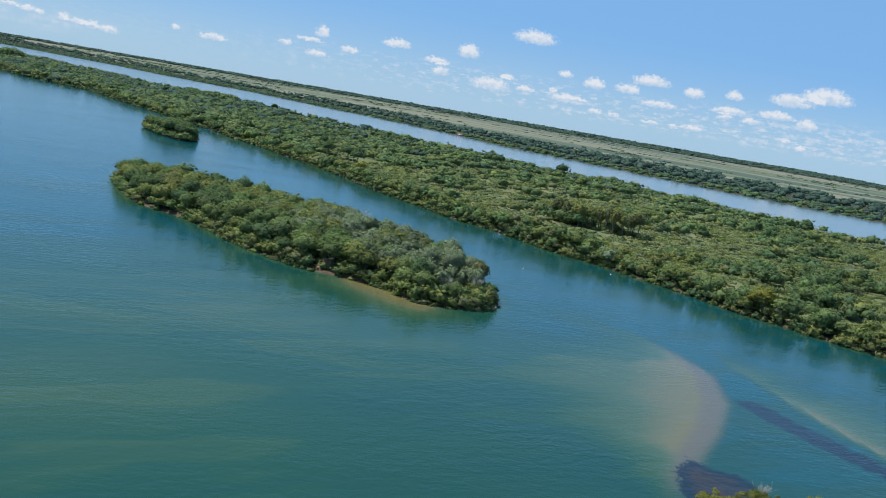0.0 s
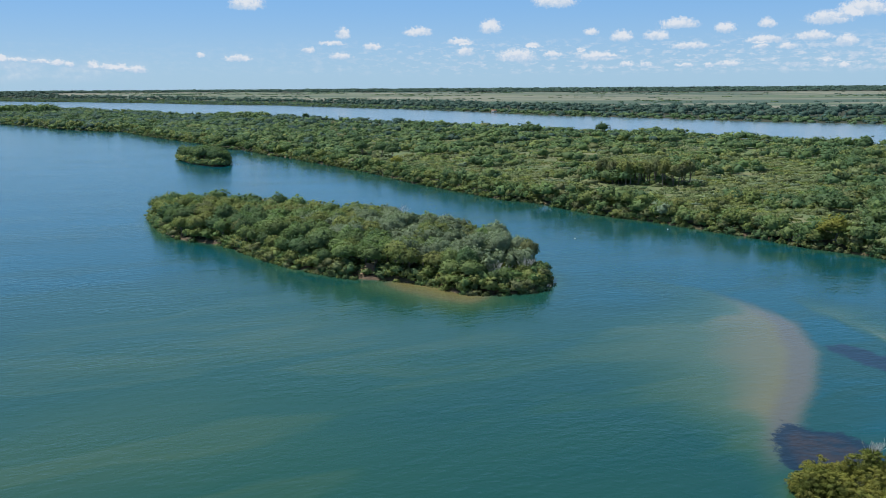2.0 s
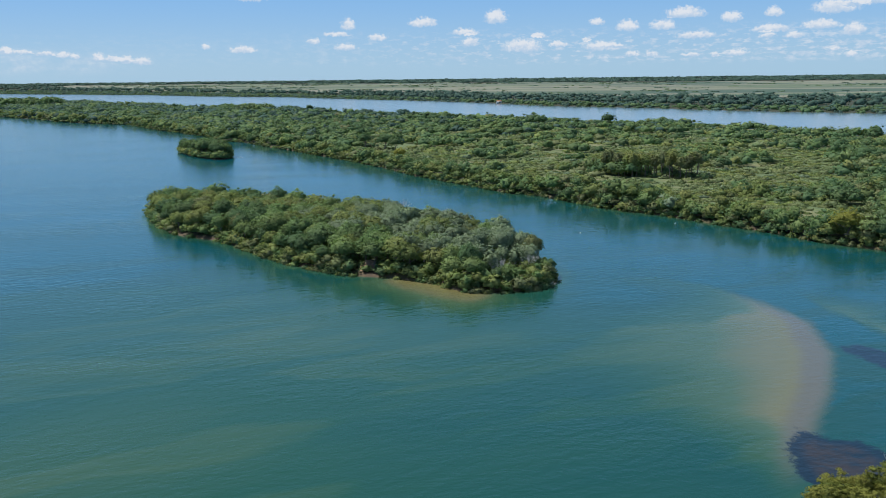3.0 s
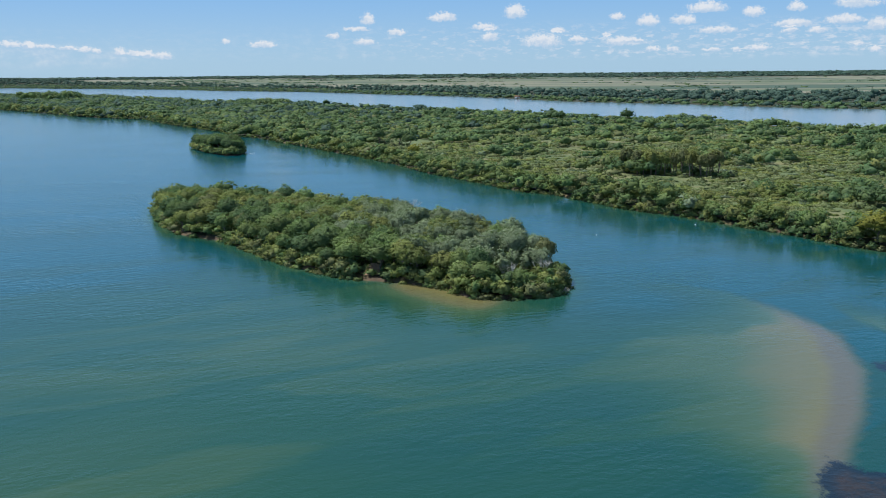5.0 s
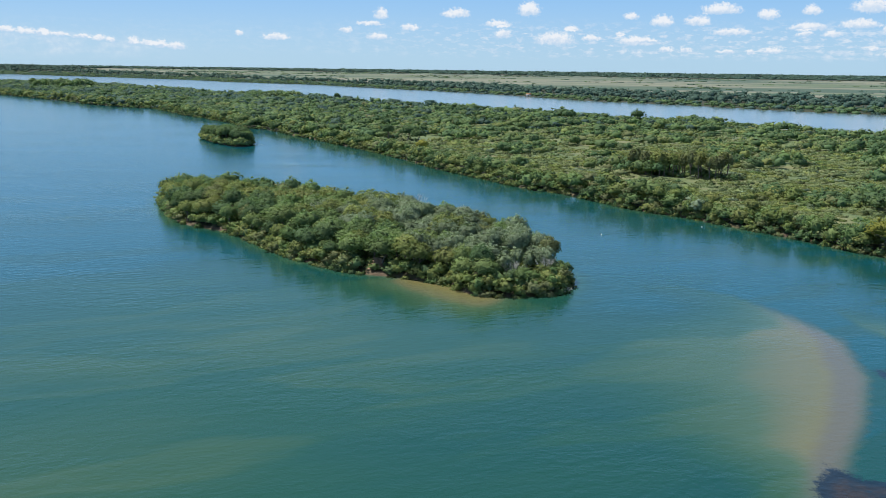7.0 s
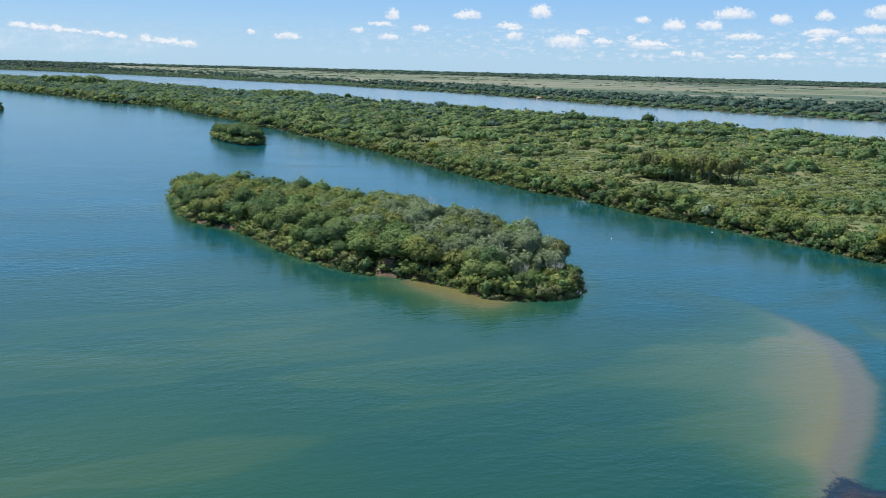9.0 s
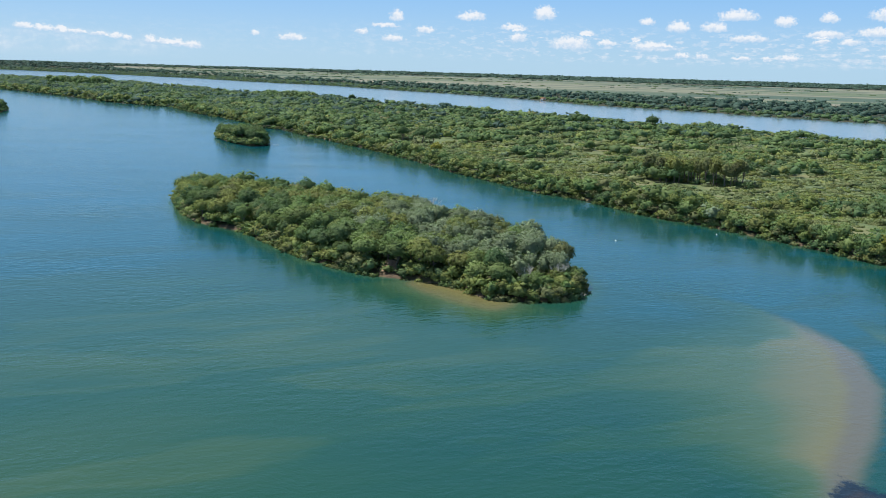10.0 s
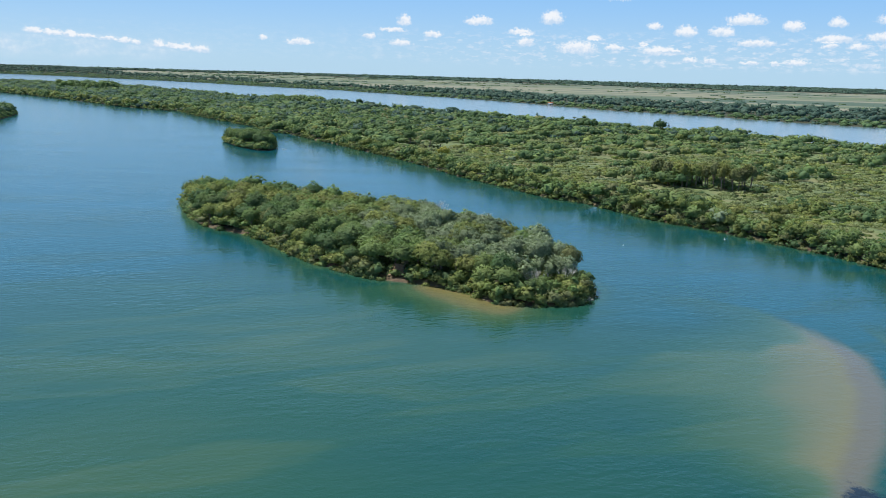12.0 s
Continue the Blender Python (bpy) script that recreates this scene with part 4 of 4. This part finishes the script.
        keep &= ~low | (rng.random(len(g)) > bare)
    t = np.column_stack([g, np.full(len(g), 0.85), tall, wide, kind])
    return t[keep]


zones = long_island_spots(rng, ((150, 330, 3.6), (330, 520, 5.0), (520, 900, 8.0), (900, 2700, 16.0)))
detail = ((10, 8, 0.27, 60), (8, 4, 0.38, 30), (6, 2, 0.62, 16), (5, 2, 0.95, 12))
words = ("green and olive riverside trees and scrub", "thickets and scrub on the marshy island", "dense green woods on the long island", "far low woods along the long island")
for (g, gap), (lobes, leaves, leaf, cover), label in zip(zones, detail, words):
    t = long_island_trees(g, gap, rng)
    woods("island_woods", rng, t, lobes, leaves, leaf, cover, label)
for lo, hi, step, grow, lobes, leaves, leaf, cover in ((-70, 150, 1.3, 1.0, 8, 10, 0.25, 36), (-320, -70, 2.4, 1.25, 6, 6, 0.45, 20), (-1400, -320, 6.0, 1.9, 5, 3, 0.8, 12)):
    x = np.arange(lo, hi, step)
    x = x + rng.normal(size=len(x)) * step * 0.4
    n = len(x)
    bush = np.column_stack([x, near_shore(x) + rng.uniform(-0.4, 1.6, n) * grow, np.full(n, 0.0), rng.uniform(1.8, 4.6, n) * grow, rng.uniform(1.4, 2.4, n) * grow, rng.choice([GREEN, OLIVE, DARK, OLIVE, BROWN], n)])
    skirt = np.column_stack([bush[:, 0] + step / 2, near_shore(bush[:, 0] + step / 2) - 0.5 * grow, np.full(n, -0.4), rng.uniform(1.1, 2.0, n) * grow, rng.uniform(1.0, 1.6, n) * grow, rng.choice([GREEN, OLIVE, DARK, BROWN], n)])
    bush = np.concatenate([bush, skirt[rng.random(n) < 0.8]])
    woods("bank_bushes", rng, bush, lobes, leaves, leaf, cover, "bushes leaning over the long island's earth bank")
    x = np.repeat(np.arange(lo, hi, step * 3.2), 3)
    x = x + rng.normal(size=len(x)) * step
    n = len(x)
    bank = np.column_stack([x, near_shore(x) + np.tile([2.8, 6.5, 11.0], n // 3) * grow + rng.normal(size=n), np.full(n, 0.6), rng.uniform(4.8, 8.2, n) * grow ** 0.4, rng.uniform(2.3, 3.3, n) * grow, rng.choice([GREEN, OLIVE, DARK, OLIVE, GREEN], n)])
    woods("bank_trees", rng, bank, lobes * 2, leaves, leaf, cover * 2, "row of leafy trees along the island's bank")

for lo, hi, y0, y1, low, high, n in ((-0.475, -0.405, 1690, 1930, 11, 17, 130), (-0.228, -0.172, 1290, 1400, 7, 11, 90)):
    gx, gy = rng.uniform(lo, hi, n), rng.uniform(y0, y1, n)
    grove = np.column_stack([gx * gy, gy, np.full(n, 0.8), rng.uniform(low, high, n), rng.uniform(5, 8, n), rng.choice([GREEN, DARK, DARK], n)])
    woods("tall_grove", rng, grove[gy < back_shore(gx * gy) - 8], 8, 3, 1.0, 16, "tall dark grove on the long island's far side")
hx = np.arange(-420, 330, 3.6)
hedge = np.column_stack([hx, back_shore(hx) - rng.uniform(2, 9, len(hx)), np.full(len(hx), -0.6), rng.uniform(3.2, 6.2, len(hx)), rng.uniform(3.0, 4.6, len(hx)), rng.choice([GREEN, DARK, DARK], len(hx))])
woods("shore_thicket", rng, hedge, 6, 3, 0.6, 16, "low thicket along the long island's far shore")

# a stand of tall dark trees, and lone trees that rise over the scrub
models["stand"] = [tree_model(rng, kind, 11.5, 2.5, lobes=28, leaves=12, leaf=0.26, deep=1.7, cover=180) for kind in (OLIVE, BROWN, BROWN)]
unused |= set(models["stand"])
for k in range(30):
    x = 80 + k * 1.25 + rng.uniform(-1, 1)
    plant("stand", x, 390 - (x - 80) * 0.6 + rng.uniform(-5, 6), 0.8, rng.uniform(0.85, 1.1), "tall stand in the scrub", "tall slender dark tree in a dense stand")
sx = rng.uniform(79, 119, 60)
under = np.column_stack([sx, 389 - (sx - 80) * 0.6 + rng.uniform(-3, 8, 60), np.full(60, 0.8), rng.uniform(2.0, 3.5, 60), rng.uniform(1.2, 1.8, 60), rng.choice([DARK, DARK, OLIVE], 60)])
woods("stand_undergrowth", rng, under, 6, 8, 0.32, 24, "dark undergrowth among tall slender trees")
for x, y, s, kind, label in ((161, 770, 1.7, DARK, "lone dark round-crowned tree on the far shore"), (-163, 1255, 1.25, DARK, "tall lone tree above the distant woods"), (111.0, 221.5, 1.25, YELLOW, ""), (-15, 474, 1.1, YELLOW, ""), (-27, 548, 1.5, DARK, ""), (-40, 562, 1.35, DARK, ""), (-20, 533, 1.25, DARK, "")):
    plant(kind, x, y, 0.8, s, "lone trees of the long island", label)

# the far bank's woods, the tree rows of the plain and the wooded ridge
fxs = np.concatenate([np.arange(-2700, 1500, 15.0)] * 13)
back = np.repeat(np.array([2, 14, 34, 62, 100, 150, 210, 280, 360, 460, 580, 710, 860]), len(fxs) // 13)
fxs = fxs + rng.uniform(-6, 6, len(fxs))
back = back * wood_depth(fxs) / 860 * rng.uniform(0.9, 1.1, len(fxs))
fys = far_shore(fxs) + back
gapped = patch(fxs, fys, 90, 6.6)
plots = ((135, 4), (690, 30))  # clearings of two small houses
clear = np.ones(len(fxs), bool)
for hx, deep_in in plots:
    clear &= ~((np.abs(fxs - hx) < 13) & (back < deep_in + 14))
keep = clear & ((gapped > 0.27) | (back < 60)) & (fys < 4700) & (np.abs(fxs - 20) < fys * 0.62)
fxs, fys = fxs[keep], fys[keep]
t = np.column_stack([fxs, fys, np.where(back[keep] < 12, -2.2, far_rise(fxs, fys) - 0.6), rng.uniform(6, 9, len(fxs)) * np.where(back[keep] > 200, 1.5, 0.85), rng.uniform(6, 10, len(fxs)) * (1 + back[keep] / 900), np.where(back[keep] < 170, np.where(rng.random(len(fxs)) < 0.6, DARK, FAR_HAZE), FAR_HAZE)])
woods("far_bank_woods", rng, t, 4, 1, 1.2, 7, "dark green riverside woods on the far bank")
px, py = rng.uniform(-3000, 2500, 14000), 1500 + 3000 * rng.random(14000) ** 0.8
line = np.abs(np.sin(py / 95 + np.sin(px / 700) * 1.3)) < 0.10
belt = patch(px, py * 3.0, 420, 7.7) > np.interp(py, [1500, 3000, 4200], [0.74, 0.68, 0.60])
keep = (py > far_shore(px) + wood_depth(px)) & (py < ridge_foot(px)) & (np.abs(px) < py * 0.6) & (belt | (line & (patch(px, py, 260, 3.3) > 0.42)))
px, py = px[keep], py[keep]
t = np.column_stack([px, py, far_rise(px, py) - 0.8, rng.uniform(1.8, 3.6, len(px)), rng.uniform(6, 12, len(px)), rng.choice([FAR_HAZE, DARK], len(px))])
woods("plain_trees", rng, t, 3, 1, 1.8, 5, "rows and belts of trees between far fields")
rx, ry = rng.uniform(-3000, 2700, 4000), rng.uniform(3600, 4820, 4000)
keep = (ry > ridge_foot(rx)) & (np.abs(rx) < ry * 0.62)
rx, ry = rx[keep], ry[keep]
t = np.column_stack([rx, ry, far_rise(rx, ry) - 1.5, 5 + 5 * patch(rx, ry * 0, 260, 2.2), rng.uniform(16, 26, len(rx)), np.full(len(rx), FAR_HAZE)])
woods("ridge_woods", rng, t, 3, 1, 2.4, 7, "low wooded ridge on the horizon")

# the wooded point close by: finer crowns
near_models = [tree_model(rng, kind, 4.6, 2.6, lobes=64, leaves=56, leaf=0.11, cover=900, deep=1.05, ragged=0.30) for kind in (NEAR, NEAR, NEAR)]
unused |= set(near_models)
models["near"] = near_models
for x, y in scatter(rng, shrink(SPIT, 1.2), 2.75):
    if x > 64 or y < 56:
        continue
    plant("near", x, y, 0.3, rng.uniform(0.56, 0.86), "trees of the wooded point", "yellow-green bushy tree leaning over the water")
bush = shore_bushes(shrink(SPIT, 0.1), 1.0, 1.6, 1.2, rng, [NEAR])
bush = bush[(bush[:, 0] < 66) & (bush[:, 1] > 54)]
woods("point_bushes", rng, bush, 8, 40, 0.11, 150, "yellow-green bushes at the water's edge")


def branching(rng, start, way, length, thick, depth, out, fan=0.42):
    """Bare wood: each branch ends in two or three thinner ones."""
    mid = start + way * length * 0.5 + rng.normal(size=3) * length * 0.06
    end = start + way * length
    out.append(([start, mid, end], (thick, thick * 0.8, thick * 0.55)))
    if depth:
        for _ in range(rng.integers(2, 4)):
            w = way + rng.normal(size=3) * fan + np.array([0, 0, 0.15])
            branching(rng, end, w / np.linalg.norm(w), length * rng.uniform(0.6, 0.85), thick * 0.55, depth - 1, out, fan)
    return out


def dead_tree(rng, x, y, foot, tall, name="dead_tree", lying=False, label="bleached white leafless tree beside the river"):
    ob = new(name)
    ob.location = (x, y, foot)
    way = np.array([0.85, 0.35, 0.12]) if lying else np.array([0.05, 0.0, 1.0])
    way /= np.linalg.norm(way)
    wood = branching(rng, np.zeros(3), way, tall * 0.30, tall * 0.024, 4, [], 0.42 if lying else 0.26)
    if not lying:
        for side in (-0.35, -0.15, 0.18, 0.38):
            lean = np.array([side, 0.2 * side, 1.0])
            branching(rng, np.array([0, 0, tall * 0.15]), lean / np.linalg.norm(lean), tall * 0.30, tall * 0.016, 4, wood, 0.26)
    trunk = part("trunk", mesh_from("trunk", *tubes(wood[:1], 6), [PALE]), ob)
    boughs = [w for w in wood[1:]]
    part("branchwork", mesh_from("branchwork", *tubes(boughs, 4), [PALE]), trunk)
    return tagged(ob, label, "dead tree")


dead_tree(np.random.default_rng(11), 48.4, 79.2, 0.5, 4.0)
dead_tree(rng, 23.5, 176.3, 0.25, 3.4, "fallen_tree", True, "bleached fallen tree lying in shallow water")
dead_tree(rng, 20.5, 174.6, 0.25, 2.8, "fallen_tree", True, "bleached fallen tree lying in shallow water")
dead_tree(rng, -112.5, 515.5, 0.2, 4.0, "fallen_tree", True, "grey driftwood stuck at the islet's shore")


def ring_mesh(name, profile, mat, sides=14):
    """A turned body from a profile of (radius, height)."""
    v = np.array([(r * math.cos(6.2832 * k / sides), r * math.sin(6.2832 * k / sides), z) for r, z in profile for k in range(sides)])
    q = np.array([(a * sides + k, a * sides + (k + 1) % sides, (a + 1) * sides + (k + 1) % sides, (a + 1) * sides + k) for a in range(len(profile) - 1) for k in range(sides)])
    return mesh_from(name, v, q, [mat], smooth=True)


def buoy(x, y):
    ob = new("buoy")
    ob.location = (x, y, 0)
    part("float", ring_mesh("float", ((0.01, -0.2), (0.28, -0.12), (0.34, 0.05), (0.28, 0.24), (0.10, 0.34), (0.04, 0.36)), WHITE), ob)
    part("top_mark", ring_mesh("top_mark", ((0.03, 0.34), (0.03, 0.50), (0.10, 0.52), (0.10, 0.66), (0.01, 0.68)), WHITE), ob)
    return tagged(ob, "small white buoy floating on the river", "buoy", "channel buoys")


for at in ((75.4, 258.6), (43.2, 243.5)):
    buoy(*at).scale = (0.7, 0.7, 0.6)


def earth_slump(x, y, wide, high):
    """A bare slide of reddish earth in the bank."""
    n, verts = 9, []
    for i in range(n):
        for j in range(n):
            u, v = i / (n - 1) * 2 - 1, j / (n - 1)
            swell = max(0.0, 1 - u * u) ** 0.6
            verts.append((x + u * wide / 2, y - 1.2 + v * 3.2 + 0.3 * noise.noise((i * 0.7, j * 0.6, 3)), -0.2 + high * swell * v ** 0.8 + 0.25 * noise.noise((i * 0.5, j * 0.9, 7))))
    q = np.array([(i * n + j, (i + 1) * n + j, (i + 1) * n + j + 1, i * n + j + 1) for i in range(n - 1) for j in range(n - 1)])
    return tagged(new("earth_slump", mesh_from("earth_slump", np.array(verts), q, [CLAY], smooth=True)), "bare slide of reddish clay in the bank", "earth bank", kind="structure")


earth_slump(-15.6, 193.2, 6.0, 3.2)
earth_slump(-6.0, 187.0, 2.6, 0.8)


def box(lo, hi):
    """Verts and quads of a block."""
    (a, b, c), (d, e, f) = lo, hi
    v = np.array([(x, y, z) for z in (c, f) for x, y in ((a, b), (d, b), (d, e), (a, e))], float)
    return v, np.array([(3, 2, 1, 0), (4, 5, 6, 7), (0, 1, 5, 4), (1, 2, 6, 5), (2, 3, 7, 6), (3, 0, 4, 7)])


def farm_house(x, deep_in, long=9.0):
    """A small white house on the far bank, its long side to the river."""
    ob = new("farm_house")
    y = float(far_shore(x)) + deep_in
    ob.location = (x, y, float(far_rise(x, y)))
    h = long / 2
    walls = mesh_from("wall", *box((-h, 0, -0.6), (h, 5, 2.9)), [WHITE])
    part("wall", walls, ob, "white rendered wall")
    v = np.array([(-h - 0.5, -0.6, 2.8), (h + 0.5, -0.6, 2.8), (h + 0.5, 5.6, 2.8), (-h - 0.5, 5.6, 2.8), (-h - 0.5, 2.5, 4.6), (h + 0.5, 2.5, 4.6)])
    part("roof", mesh_from("roof", v, [np.array([(0, 1, 5, 4), (2, 3, 4, 5), (3, 2, 1, 0)]), np.array([(1, 2, 5), (3, 0, 4)])], [TILE]), ob, "red tiled gable roof")
    part("door", mesh_from("door", *box((-0.5, -0.06, 0), (0.5, 0.02, 2.1)), [BARK]), ob)
    for wx in (-h * 0.55, h * 0.55):
        part("window", mesh_from("window", *box((wx - 0.6, -0.06, 1.0), (wx + 0.6, 0.02, 2.1)), [BARK]), ob)
    return tagged(ob, "small white farm house at the far bank", "house", "houses of the far bank")


for at, deep_in in plots:
    farm_house(at, deep_in)
# bare crowns that stand out over the island's far side
dead_tree(rng, -9.0, 257.0, 0.9, 7.4, label="bare grey tree among the island's leafy trees")
dead_tree(rng, 4.0, 238.0, 0.9, 7.2, label="bare grey tree among the island's leafy trees")
for x, y, tall in ((14.2, 182.0, 4.6), (21.0, 182.5, 5.0)):
    dead_tree(rng, x, y, 0.9, tall, label="pale bare slender tree at the island's tip")

# tree models that found no place
for ob in sorted(unused, key=lambda o: o.name):
    for piece in [*ob.children_recursive, ob]:
        bpy.data.objects.remove(piece)
